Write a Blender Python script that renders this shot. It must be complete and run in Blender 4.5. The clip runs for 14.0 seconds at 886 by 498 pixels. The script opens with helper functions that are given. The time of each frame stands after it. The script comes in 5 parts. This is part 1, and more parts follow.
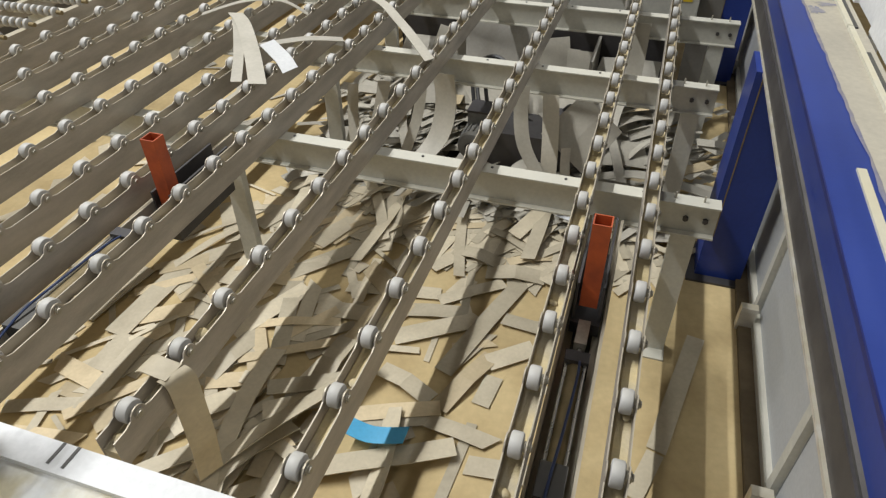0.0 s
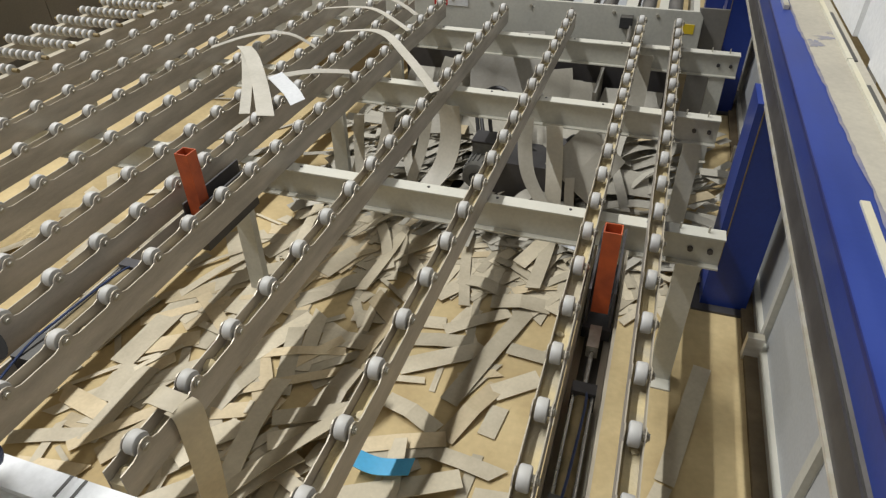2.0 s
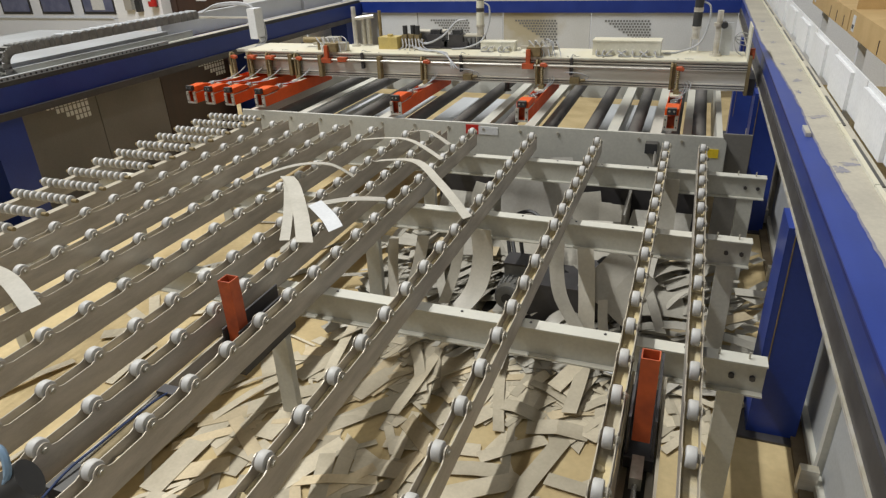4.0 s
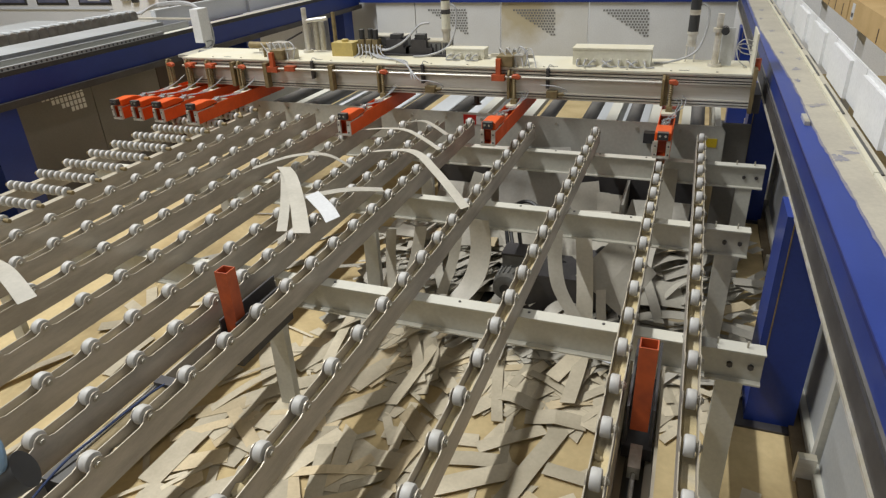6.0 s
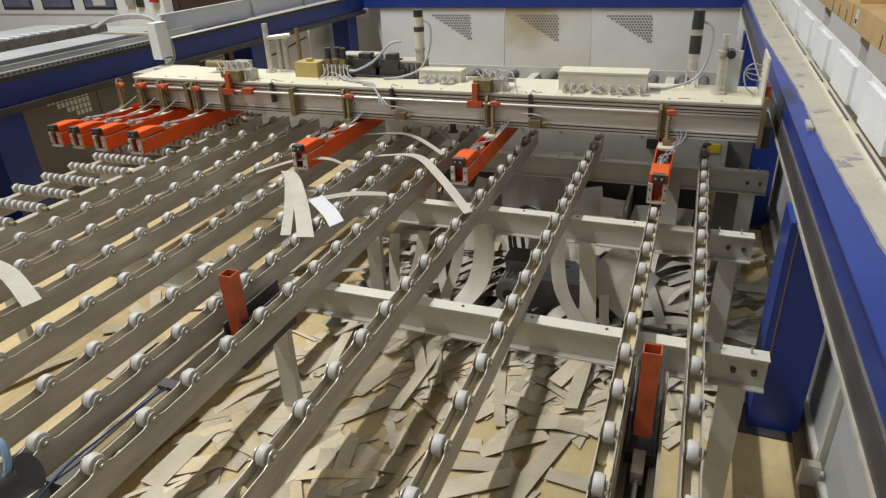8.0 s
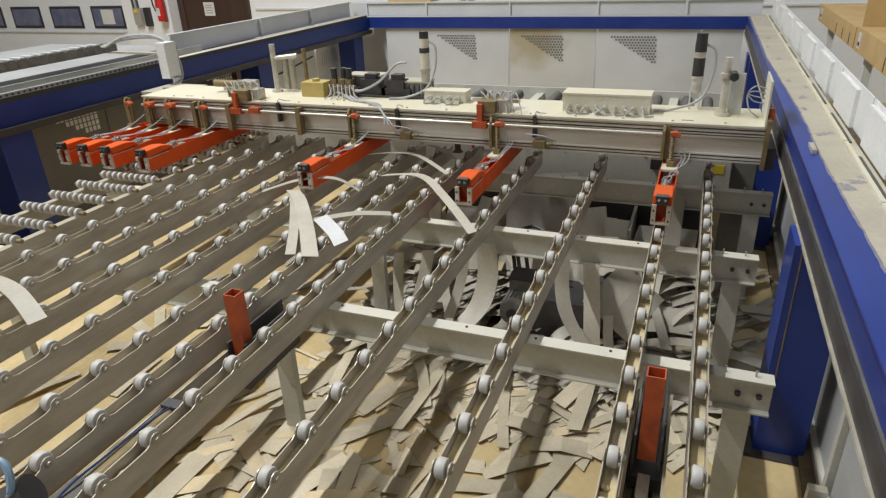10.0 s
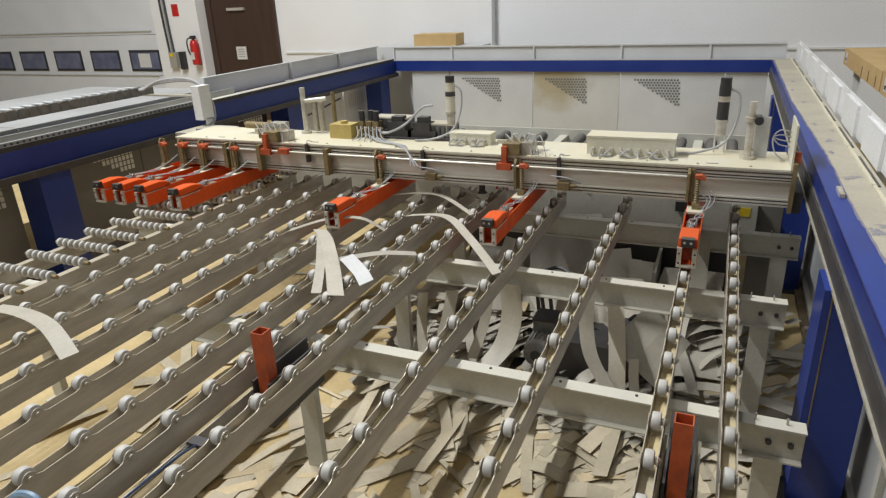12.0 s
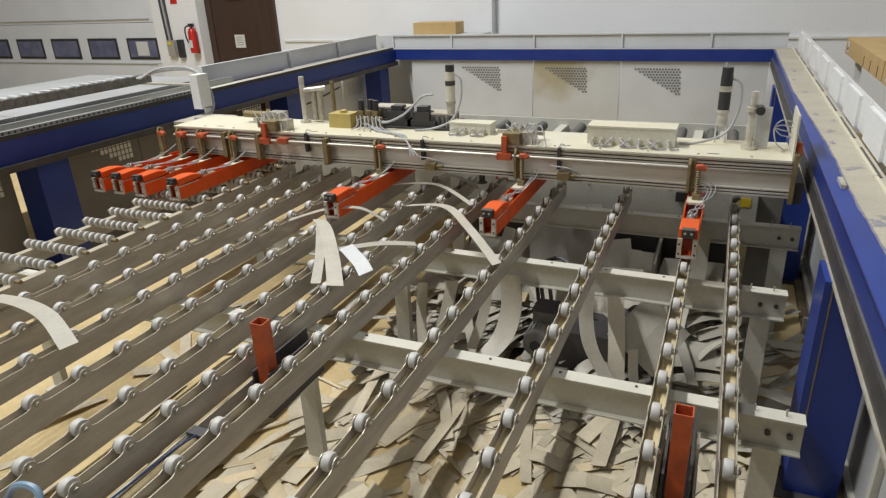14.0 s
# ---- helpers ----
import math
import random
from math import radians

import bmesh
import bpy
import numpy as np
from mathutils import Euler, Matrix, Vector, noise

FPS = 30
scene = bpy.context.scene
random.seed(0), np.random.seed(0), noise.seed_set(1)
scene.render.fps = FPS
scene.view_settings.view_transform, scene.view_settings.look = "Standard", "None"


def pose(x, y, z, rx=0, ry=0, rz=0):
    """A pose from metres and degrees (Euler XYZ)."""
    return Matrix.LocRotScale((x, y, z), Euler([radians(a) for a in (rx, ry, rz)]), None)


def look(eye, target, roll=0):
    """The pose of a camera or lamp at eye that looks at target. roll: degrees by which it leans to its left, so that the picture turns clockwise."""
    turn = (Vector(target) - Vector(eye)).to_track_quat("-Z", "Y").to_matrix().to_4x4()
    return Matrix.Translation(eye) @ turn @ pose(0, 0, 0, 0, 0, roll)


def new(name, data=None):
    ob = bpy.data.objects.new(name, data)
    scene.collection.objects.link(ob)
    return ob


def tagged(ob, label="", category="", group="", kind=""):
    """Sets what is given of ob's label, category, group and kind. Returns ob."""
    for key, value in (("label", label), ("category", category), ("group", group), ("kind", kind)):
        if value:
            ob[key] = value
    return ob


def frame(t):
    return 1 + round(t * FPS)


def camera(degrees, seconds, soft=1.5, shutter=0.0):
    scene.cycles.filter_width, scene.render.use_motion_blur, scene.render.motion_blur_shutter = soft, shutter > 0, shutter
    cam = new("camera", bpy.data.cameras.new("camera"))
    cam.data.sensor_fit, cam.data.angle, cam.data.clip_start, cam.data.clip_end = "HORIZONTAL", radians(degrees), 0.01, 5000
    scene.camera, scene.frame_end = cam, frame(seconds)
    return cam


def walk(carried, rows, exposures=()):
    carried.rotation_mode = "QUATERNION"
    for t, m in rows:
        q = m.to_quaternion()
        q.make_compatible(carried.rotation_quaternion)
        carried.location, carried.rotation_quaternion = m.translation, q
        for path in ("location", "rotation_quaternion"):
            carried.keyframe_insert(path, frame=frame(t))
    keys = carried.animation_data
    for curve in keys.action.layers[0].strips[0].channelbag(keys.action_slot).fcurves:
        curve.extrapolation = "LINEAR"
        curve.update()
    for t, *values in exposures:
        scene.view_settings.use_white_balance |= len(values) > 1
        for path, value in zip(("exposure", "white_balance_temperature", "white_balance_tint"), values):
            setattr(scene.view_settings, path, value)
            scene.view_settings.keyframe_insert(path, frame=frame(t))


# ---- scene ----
cam = camera(69.0, 14.0, soft=1.3)
PATH = [
    (0, (0.388, 0.05, 2.118), (-0.103, 1.528, 0.864), -0.7),
    (0.5, (0.384, 0.039, 2.109), (-0.102, 1.521, 0.857), -0.5),
    (1, (0.385, 0.042, 2.110), (-0.098, 1.526, 0.859), -0.4),
    (1.5, (0.382, 0.039, 2.110), (-0.102, 1.532, 0.870), -0.1),
    (1.8, (0.391, 0.043, 2.111), (-0.107, 1.546, 0.889), -0.4),
    (2, (0.379, 0.045, 2.136), (-0.136, 1.569, 0.947), -0.9),
    (2.1, (0.382, 0.049, 2.140), (-0.174, 1.621, 1.036), -1.8),
    (2.2, (0.373, 0.054, 2.159), (-0.194, 1.664, 1.117), -1.8),
    (2.3, (0.384, 0.054, 2.175), (-0.221, 1.704, 1.219), -2.3),
    (2.5, (0.378, 0.05, 2.186), (-0.232, 1.725, 1.280), -1.7),
    (2.7, (0.377, 0.045, 2.187), (-0.26, 1.735, 1.329), -1.5),
    (3, (0.375, 0.039, 2.191), (-0.282, 1.722, 1.331), -2.2),
    (5.5, (0.368, 0.05, 2.174), (-0.286, 1.707, 1.266), -2.8),
    (6, (0.37, 0.05, 2.175), (-0.28, 1.709, 1.266), -2.7),
    (6.5, (0.368, 0.047, 2.171), (-0.283, 1.706, 1.263), -2.6),
    (7, (0.367, 0.045, 2.172), (-0.288, 1.707, 1.272), -2.7),
    (7.5, (0.369, 0.046, 2.175), (-0.291, 1.708, 1.278), -2.6),
    (9.8, (0.369, 0.04, 2.178), (-0.29, 1.71, 1.296), -2.5),
    (10, (0.37, 0.045, 2.193), (-0.308, 1.725, 1.345), -2.4),
    (10.2, (0.366, 0.05, 2.207), (-0.334, 1.744, 1.407), -2.2),
    (10.3, (0.364, 0.044, 2.201), (-0.354, 1.747, 1.437), -2.4),
    (10.5, (0.369, 0.039, 2.212), (-0.362, 1.742, 1.459), -2.4),
    (11, (0.367, 0.032, 2.207), (-0.376, 1.734, 1.467), -2.6),
    (11.5, (0.367, 0.028, 2.212), (-0.387, 1.73, 1.481), -2.5),
    (12, (0.367, 0.028, 2.211), (-0.389, 1.727, 1.475), -2.6),
    (12.5, (0.372, 0.03, 2.208), (-0.378, 1.731, 1.472), -2.6),
    (13, (0.368, 0.032, 2.208), (-0.379, 1.733, 1.467), -2.6),
    (13.5, (0.371, 0.034, 2.210), (-0.376, 1.732, 1.463), -2.6),
    (14, (0.361, 0.035, 2.212), (-0.389, 1.723, 1.446), -2.5),
]
walk(cam, [(t, look(eye, target, roll)) for t, eye, target, roll in PATH])

# ---- light ----
world = bpy.data.worlds.new("hall_air")
scene.world = world
world.use_nodes = True
world.node_tree.nodes["Background"].inputs[0].default_value = (0.9, 0.95, 1.0, 1)
world.node_tree.nodes["Background"].inputs[1].default_value = 0.006
scene.view_settings.exposure = 0.0


def strip_light(x, y, z, length, power, colour, width=0.12):
    lamp = bpy.data.lights.new("key_or_fill_light", "AREA")
    lamp.shape, lamp.size, lamp.size_y, lamp.energy, lamp.color = "RECTANGLE", width, length, power, colour
    ob = new("key_or_fill_light", lamp)
    ob.matrix_world = pose(x, y, z)


# a key row of ceiling tubes, then two weak unseen fill rows added; all parallel to the machine
LAMP_LINES = [(-5.6, 2.0, 10.0, 8.0, 1500, (0.965, 0.985, 1.0)), (-0.36, 3.6, 4.4, 12.8, 42, (0.965, 0.985, 1.0)), (4.4, 3.0, 4.4, 10.0, 60, (0.965, 0.985, 1.0))]
for lx, ly, lz, ll, lp, lc in LAMP_LINES:
    strip_light(lx, ly, lz, ll, lp, lc)


# ---- materials ----
def material(name, a, b=None, rough=0.6, metal=0.0, scale=6.0, fine=60.0, bump=0.1, dust=None, dust_or_lit_amount=0.7, streak=None, blend=(0.35, 0.65), spec=0.5, random_tint=0.0):
    """Two tones mixed by coarse and fine grain, fine relief, and a tone on faces that look up: settled dust, or for the
    blue paint a painted lit top.
    """
    m = bpy.data.materials.new(name)
    m.use_nodes = True
    n, l = m.node_tree.nodes, m.node_tree.links
    bsdf = n["Principled BSDF"]
    co = n.new("ShaderNodeTexCoord")
    source = co.outputs["Object"]
    if streak:
        mp = n.new("ShaderNodeMapping")
        mp.inputs["Scale"].default_value = streak
        l.new(source, mp.inputs["Vector"])
        source = mp.outputs["Vector"]
    big, small = n.new("ShaderNodeTexNoise"), n.new("ShaderNodeTexNoise")
    big.inputs["Scale"].default_value, big.inputs["Detail"].default_value = scale, 5
    small.inputs["Scale"].default_value, small.inputs["Detail"].default_value = fine, 4
    l.new(source, big.inputs["Vector"]), l.new(source, small.inputs["Vector"])
    ramp = n.new("ShaderNodeMapRange")
    ramp.inputs["From Min"].default_value, ramp.inputs["From Max"].default_value = blend
    l.new(big.outputs["Fac"], ramp.inputs["Value"])
    mix = n.new("ShaderNodeMix")
    mix.data_type = "RGBA"
    mix.inputs["A"].default_value, mix.inputs["B"].default_value = (*a, 1), (*(b or tuple(v * 0.8 for v in a)), 1)
    l.new(ramp.outputs["Result"], mix.inputs["Factor"])
    hsv = n.new("ShaderNodeHueSaturation")
    grain = n.new("ShaderNodeMapRange")
    grain.inputs["To Min"].default_value, grain.inputs["To Max"].default_value = 0.86, 1.14
    l.new(small.outputs["Fac"], grain.inputs["Value"])
    l.new(mix.outputs["Result"], hsv.inputs["Color"])
    if random_tint:
        info = n.new("ShaderNodeObjectInfo")
        geo = n.new("ShaderNodeNewGeometry")
        add = n.new("ShaderNodeMath")
        add.operation = "ADD"
        l.new(info.outputs["Random"], add.inputs[0]), l.new(geo.outputs["Random Per Island"], add.inputs[1])
        frac = n.new("ShaderNodeMath")
        frac.operation = "FRACT"
        l.new(add.outputs[0], frac.inputs[0])
        tint = n.new("ShaderNodeMapRange")
        tint.inputs["To Min"].default_value, tint.inputs["To Max"].default_value = 1 - random_tint, 1 + random_tint
        l.new(frac.outputs[0], tint.inputs["Value"])
        mul = n.new("ShaderNodeMath")
        mul.operation = "MULTIPLY"
        l.new(tint.outputs["Result"], mul.inputs[0]), l.new(grain.outputs["Result"], mul.inputs[1])
        l.new(mul.outputs[0], hsv.inputs["Value"])
    else:
        l.new(grain.outputs["Result"], hsv.inputs["Value"])
    colour = hsv.outputs["Color"]
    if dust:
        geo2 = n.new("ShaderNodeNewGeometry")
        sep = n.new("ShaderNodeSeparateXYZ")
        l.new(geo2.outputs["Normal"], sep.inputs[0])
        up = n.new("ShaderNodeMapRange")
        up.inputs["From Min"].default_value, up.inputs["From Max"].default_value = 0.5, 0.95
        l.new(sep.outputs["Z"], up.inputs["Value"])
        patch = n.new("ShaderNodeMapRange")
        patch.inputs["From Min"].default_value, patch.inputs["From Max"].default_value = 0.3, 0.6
        patch.inputs["To Min"].default_value, patch.inputs["To Max"].default_value = dust_or_lit_amount * 0.55, dust_or_lit_amount
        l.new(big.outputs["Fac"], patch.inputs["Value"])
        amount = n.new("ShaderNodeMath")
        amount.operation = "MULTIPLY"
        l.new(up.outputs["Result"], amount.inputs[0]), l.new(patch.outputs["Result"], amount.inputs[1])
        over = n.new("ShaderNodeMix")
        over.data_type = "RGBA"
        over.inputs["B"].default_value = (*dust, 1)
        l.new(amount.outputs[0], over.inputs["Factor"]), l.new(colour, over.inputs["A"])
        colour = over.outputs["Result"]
    l.new(colour, bsdf.inputs["Base Color"])
    rr = n.new("ShaderNodeMapRange")
    rr.inputs["To Min"].default_value, rr.inputs["To Max"].default_value = max(rough - 0.1, 0.05), min(rough + 0.12, 1)
    l.new(big.outputs["Fac"], rr.inputs["Value"])
    l.new(rr.outputs["Result"], bsdf.inputs["Roughness"])
    bsdf.inputs["Metallic"].default_value = metal
    bsdf.inputs["Specular IOR Level"].default_value = spec
    if bump:
        bp = n.new("ShaderNodeBump")
        bp.inputs["Strength"].default_value, bp.inputs["Distance"].default_value = bump, 0.004
        l.new(small.outputs["Fac"], bp.inputs["Height"])
        l.new(bp.outputs["Normal"], bsdf.inputs["Normal"])
    return m


DUST = (0.62, 0.54, 0.36)
M = dict(
    floor=material("dusty_floor", (0.57, 0.44, 0.225), (0.43, 0.315, 0.15), 0.8, scale=3.2, fine=34, bump=0.25, blend=(0.38, 0.72)),
    steel=material("grey_lacquered_steel", (0.49, 0.445, 0.385), (0.38, 0.345, 0.295), 0.42, 0.25, scale=4, streak=(6, 1.2, 6), dust=(0.55, 0.48, 0.34), dust_or_lit_amount=0.75, bump=0.05),
    beam=material("grey_painted_beam", (0.52, 0.51, 0.45), (0.46, 0.45, 0.40), 0.5, scale=4, dust=(0.66, 0.63, 0.52), dust_or_lit_amount=0.8, bump=0.05),
    panel=material("grey_painted_panel", (0.60, 0.615, 0.62), (0.54, 0.55, 0.55), 0.5, scale=1.5, bump=0.03),
    panel_dark=material("grey_side_panel", (0.36, 0.34, 0.30), (0.30, 0.28, 0.24), 0.6, scale=1.5, bump=0.03),
    # grey sheet with the shade under the side beam put into its colour
    shaded_sheet=material("shade_toned_side_sheet", (0.20, 0.185, 0.165), (0.16, 0.15, 0.13), 0.6, scale=1.5, bump=0.03),
    panel_dirty=material("dust_stained_panel", (0.58, 0.585, 0.57), (0.53, 0.53, 0.50), 0.55, scale=2.0, bump=0.03),
    cream=material("cream_paint", (0.66, 0.64, 0.54), (0.58, 0.55, 0.43), 0.5, scale=5, dust=(0.70, 0.63, 0.44), dust_or_lit_amount=0.7, bump=0.03),
    white=material("white_paint", (0.78, 0.78, 0.77), (0.72, 0.72, 0.70), 0.5, scale=2, bump=0.03),
    white_dirty=material("worn_white_board", (0.76, 0.76, 0.73), (0.56, 0.50, 0.34), 0.5, scale=7, bump=0.05, blend=(0.46, 0.68)),
    wall=material("white_wall", (0.83, 0.835, 0.845), (0.79, 0.795, 0.80), 0.85, scale=0.8, bump=0.1),
    wall_grey=material("unseen_hall_wall", (0.42, 0.42, 0.41), (0.37, 0.37, 0.36), 0.85, scale=0.8, bump=0.1),
    dirt=material("brown_floor_dirt", (0.17, 0.125, 0.07), (0.11, 0.08, 0.045), 0.9, scale=9, fine=70, bump=0.4),
    panel_side=material("grey_enclosure_sheet", (0.43, 0.44, 0.45), (0.38, 0.39, 0.39), 0.5, scale=1.5, bump=0.03),
    door_white=material("pale_door_sheet", (0.75, 0.77, 0.81), (0.71, 0.73, 0.77), 0.5, scale=2, bump=0.02),
    ceiling_sheet=material("unseen_ceiling_sheet", (0.17, 0.17, 0.17), (0.14, 0.14, 0.14), 0.8, scale=1.0, bump=0.05),
    # blue has no dust: a lighter blue paints the light on its top faces
    blue=material("blue_paint", (0.008, 0.028, 0.19), (0.014, 0.038, 0.225), 0.38, scale=3, dust=(0.028, 0.06, 0.30), dust_or_lit_amount=0.75, bump=0.04),
    blue_seam=material("dark_blue_seam", (0.008, 0.014, 0.11), (0.012, 0.018, 0.13), 0.4, scale=12, bump=0.02),
    cover=material("grey_cover_sheet", (0.37, 0.375, 0.37), (0.31, 0.31, 0.30), 0.5, scale=2.0, bump=0.03),
    thin_dust=material("thin_dust_on_paint", (0.20, 0.20, 0.30), (0.30, 0.275, 0.28), 0.8, scale=14, bump=0.04),
    trough=material("yellow_sawdust", (0.60, 0.49, 0.27), (0.46, 0.40, 0.28), 0.9, scale=8, fine=80, bump=0.4, blend=(0.4, 0.6)),
    patch=material("worn_patch", (0.40, 0.365, 0.31), (0.25, 0.25, 0.31), 0.8, scale=22, bump=0.05),
    dusty_top=material("dusty_painted_top", (0.52, 0.475, 0.375), (0.45, 0.41, 0.33), 0.8, scale=3, bump=0.1),
    wheel=material("white_plastic", (0.55, 0.54, 0.52), (0.45, 0.44, 0.415), 0.5, scale=30, dust=(0.62, 0.58, 0.48), dust_or_lit_amount=0.4, bump=0.03, random_tint=0.08),
    bolt=material("zinc_bolt", (0.50, 0.47, 0.40), (0.40, 0.37, 0.30), 0.4, 0.5, scale=40, bump=0.05),
    alu=material("dusty_aluminium", (0.72, 0.70, 0.66), (0.50, 0.46, 0.38), 0.36, 0.45, scale=2.5, dust=(0.60, 0.54, 0.38), dust_or_lit_amount=0.7, streak=(0.4, 6, 6), bump=0.04),
    brass=material("dust_caked_bracket", (0.27, 0.205, 0.10), (0.19, 0.145, 0.07), 0.6, 0.3, scale=30, bump=0.1),
    orange=material("orange_paint", (0.74, 0.095, 0.008), (0.64, 0.08, 0.008), 0.5, scale=8, bump=0.03, spec=0.3, dust=(0.70, 0.14, 0.03), dust_or_lit_amount=0.25),
    orange_worn=material("worn_orange_paint", (0.52, 0.10, 0.028), (0.36, 0.07, 0.025), 0.5, scale=14, bump=0.08),
    dark=material("dark_grey_steel", (0.075, 0.07, 0.07), (0.055, 0.05, 0.05), 0.5, 0.3, scale=6, bump=0.05),
    chain=material("grey_chain_plastic", (0.20, 0.20, 0.195), (0.14, 0.14, 0.135), 0.5, scale=20, bump=0.03, dust=(0.40, 0.38, 0.32), dust_or_lit_amount=0.6),
    rubber=material("dark_rubber", (0.055, 0.052, 0.05), (0.085, 0.08, 0.072), 0.6, scale=6, bump=0.05, dust=(0.22, 0.20, 0.17), dust_or_lit_amount=0.5),
    black=material("black_plastic", (0.025, 0.025, 0.028), (0.035, 0.035, 0.035), 0.5, scale=10, bump=0.03, dust=(0.2, 0.18, 0.14), dust_or_lit_amount=0.3),
    glassy=material("dark_window", (0.10, 0.11, 0.19), (0.17, 0.18, 0.27), 0.15, scale=3, bump=0.0),
    hose=material("grey_hose", (0.42, 0.42, 0.42), (0.36, 0.36, 0.36), 0.45, scale=20, bump=0.0),
    hose_blue=material("blue_hose", (0.018, 0.035, 0.10), (0.022, 0.04, 0.11), 0.4, scale=20, bump=0.0),
    hose_pale=material("pale_blue_hose", (0.20, 0.30, 0.40), (0.17, 0.26, 0.36), 0.4, scale=20, bump=0.0),
    red=material("red_paint", (0.55, 0.02, 0.015), (0.45, 0.02, 0.015), 0.35, scale=10, bump=0.0),
    yellow=material("yellow_label", (0.75, 0.55, 0.02), (0.70, 0.50, 0.03), 0.5, scale=10, bump=0.0),
    card=material("cardboard", (0.58, 0.40, 0.18), (0.52, 0.35, 0.15), 0.8, scale=5, fine=120, bump=0.05),
    strip=material("beige_laminate", (0.55, 0.48, 0.345), (0.47, 0.405, 0.285), 0.5, scale=6, bump=0.03, random_tint=0.2),
    strip_tan=material("tan_laminate_back", (0.60, 0.485, 0.30), (0.52, 0.42, 0.26), 0.6, scale=6, bump=0.05, random_tint=0.2),
    strip_light=material("light_laminate", (0.47, 0.435, 0.36), (0.41, 0.38, 0.31), 0.5, scale=6, bump=0.03, random_tint=0.14),
    paper=material("white_paper", (0.66, 0.66, 0.65), (0.60, 0.60, 0.59), 0.7, scale=6, bump=0.03),
    paper_grey=material("printed_paper", (0.62, 0.63, 0.64), (0.35, 0.37, 0.40), 0.7, scale=40, fine=150, bump=0.03, blend=(0.5, 0.6)),
    sky_piece=material("light_blue_plastic", (0.07, 0.38, 0.62), (0.06, 0.34, 0.58), 0.4, scale=6, bump=0.0),
    brown=material("dark_brown_door", (0.045, 0.025, 0.018), (0.06, 0.032, 0.022), 0.45, scale=2, streak=(8, 8, 0.6), bump=0.04),
    yellowbox=material("yellowed_plastic", (0.50, 0.38, 0.12), (0.44, 0.34, 0.12), 0.5, scale=12, bump=0.04),
    chrome=material("bright_steel", (0.60, 0.60, 0.60), (0.52, 0.52, 0.50), 0.25, 0.9, scale=10, bump=0.02),
)


def stained_panel(m, centre, reach, tone):
    """Adds one soft-edged rusty dust stain round a vent, broken up by noise."""
    n, l = m.node_tree.nodes, m.node_tree.links
    bsdf = n["Principled BSDF"]
    before = bsdf.inputs["Base Color"].links[0].from_socket
    co = n.new("ShaderNodeTexCoord")
    far = n.new("ShaderNodeVectorMath")
    far.operation = "DISTANCE"
    far.inputs[1].default_value = centre
    l.new(co.outputs["Object"], far.inputs[0])
    rag = n.new("ShaderNodeTexNoise")
    rag.inputs["Scale"].default_value, rag.inputs["Detail"].default_value = 5, 6
    l.new(co.outputs["Object"], rag.inputs["Vector"])
    add = n.new("ShaderNodeMath")
    add.operation, add.inputs[1].default_value = "MULTIPLY_ADD", -0.9 * reach
    l.new(rag.outputs["Fac"], add.inputs[0]), l.new(far.outputs["Value"], add.inputs[2])
    mask = n.new("ShaderNodeMapRange")
    mask.inputs["From Min"].default_value, mask.inputs["From Max"].default_value = -0.1 * reach, 0.6 * reach
    mask.inputs["To Min"].default_value, mask.inputs["To Max"].default_value = 0.75, 0.0
    l.new(add.outputs[0], mask.inputs["Value"])
    mix = n.new("ShaderNodeMix")
    mix.data_type = "RGBA"
    mix.inputs["B"].default_value = (*tone, 1)
    l.new(mask.outputs["Result"], mix.inputs["Factor"]), l.new(before, mix.inputs["A"]), l.new(mix.outputs["Result"], bsdf.inputs["Base Color"])


stained_panel(M["panel_dirty"], (-1.98, 9.5, 1.0), 0.55, (0.36, 0.29, 0.14))


# ---- building ----
def box(bm, x0, y0, z0, x1, y1, z1, m=None):
    xs, ys, zs = sorted((x0, x1)), sorted((y0, y1)), sorted((z0, z1))
    v = [bm.verts.new((x, y, z)) for z in zs for y in ys for x in xs]
    if m is not None:
        for q in v:
            q.co = m @ q.co
    for f in ((0, 2, 3, 1), (4, 5, 7, 6), (0, 1, 5, 4), (2, 6, 7, 3), (0, 4, 6, 2), (1, 3, 7, 5)):
        bm.faces.new([v[i] for i in f])
    return bm


def bevelled(bm, w=0.003, segments=1):
    edges = [e for e in bm.edges if len(e.link_faces) == 2 and e.calc_face_angle(0) > 0.6]
    bmesh.ops.bevel(bm, geom=edges, offset=w, segments=segments, affect="EDGES", clamp_overlap=True)
    return bm


def prism(bm, outline, axis, a, b):
    """A flat outline pushed from a to b along an axis; the outline's two numbers are the other two axes, in order."""
    def place(p, d):
        q = list(p)
        q.insert("xyz".index(axis), d)
        return bm.verts.new(q)
    one, two = [place(p, a) for p in outline], [place(p, b) for p in outline]
    k = len(outline)
    bm.faces.new(one[::-1]), bm.faces.new(two)
    for i in range(k):
        bm.faces.new((one[i], one[(i + 1) % k], two[(i + 1) % k], two[i]))
    bmesh.ops.recalc_face_normals(bm, faces=bm.faces[:])
    return bm


def rod(bm, p, q, r, seg=14, r2=None):
    p, q = Vector(p), Vector(q)
    turn = (q - p).to_track_quat("Z", "Y").to_matrix().to_4x4()
    bmesh.ops.create_cone(bm, cap_ends=True, segments=seg, radius1=r, radius2=r if r2 is None else r2, depth=(q - p).length, matrix=Matrix.Translation((p + q) / 2) @ turn)
    return bm


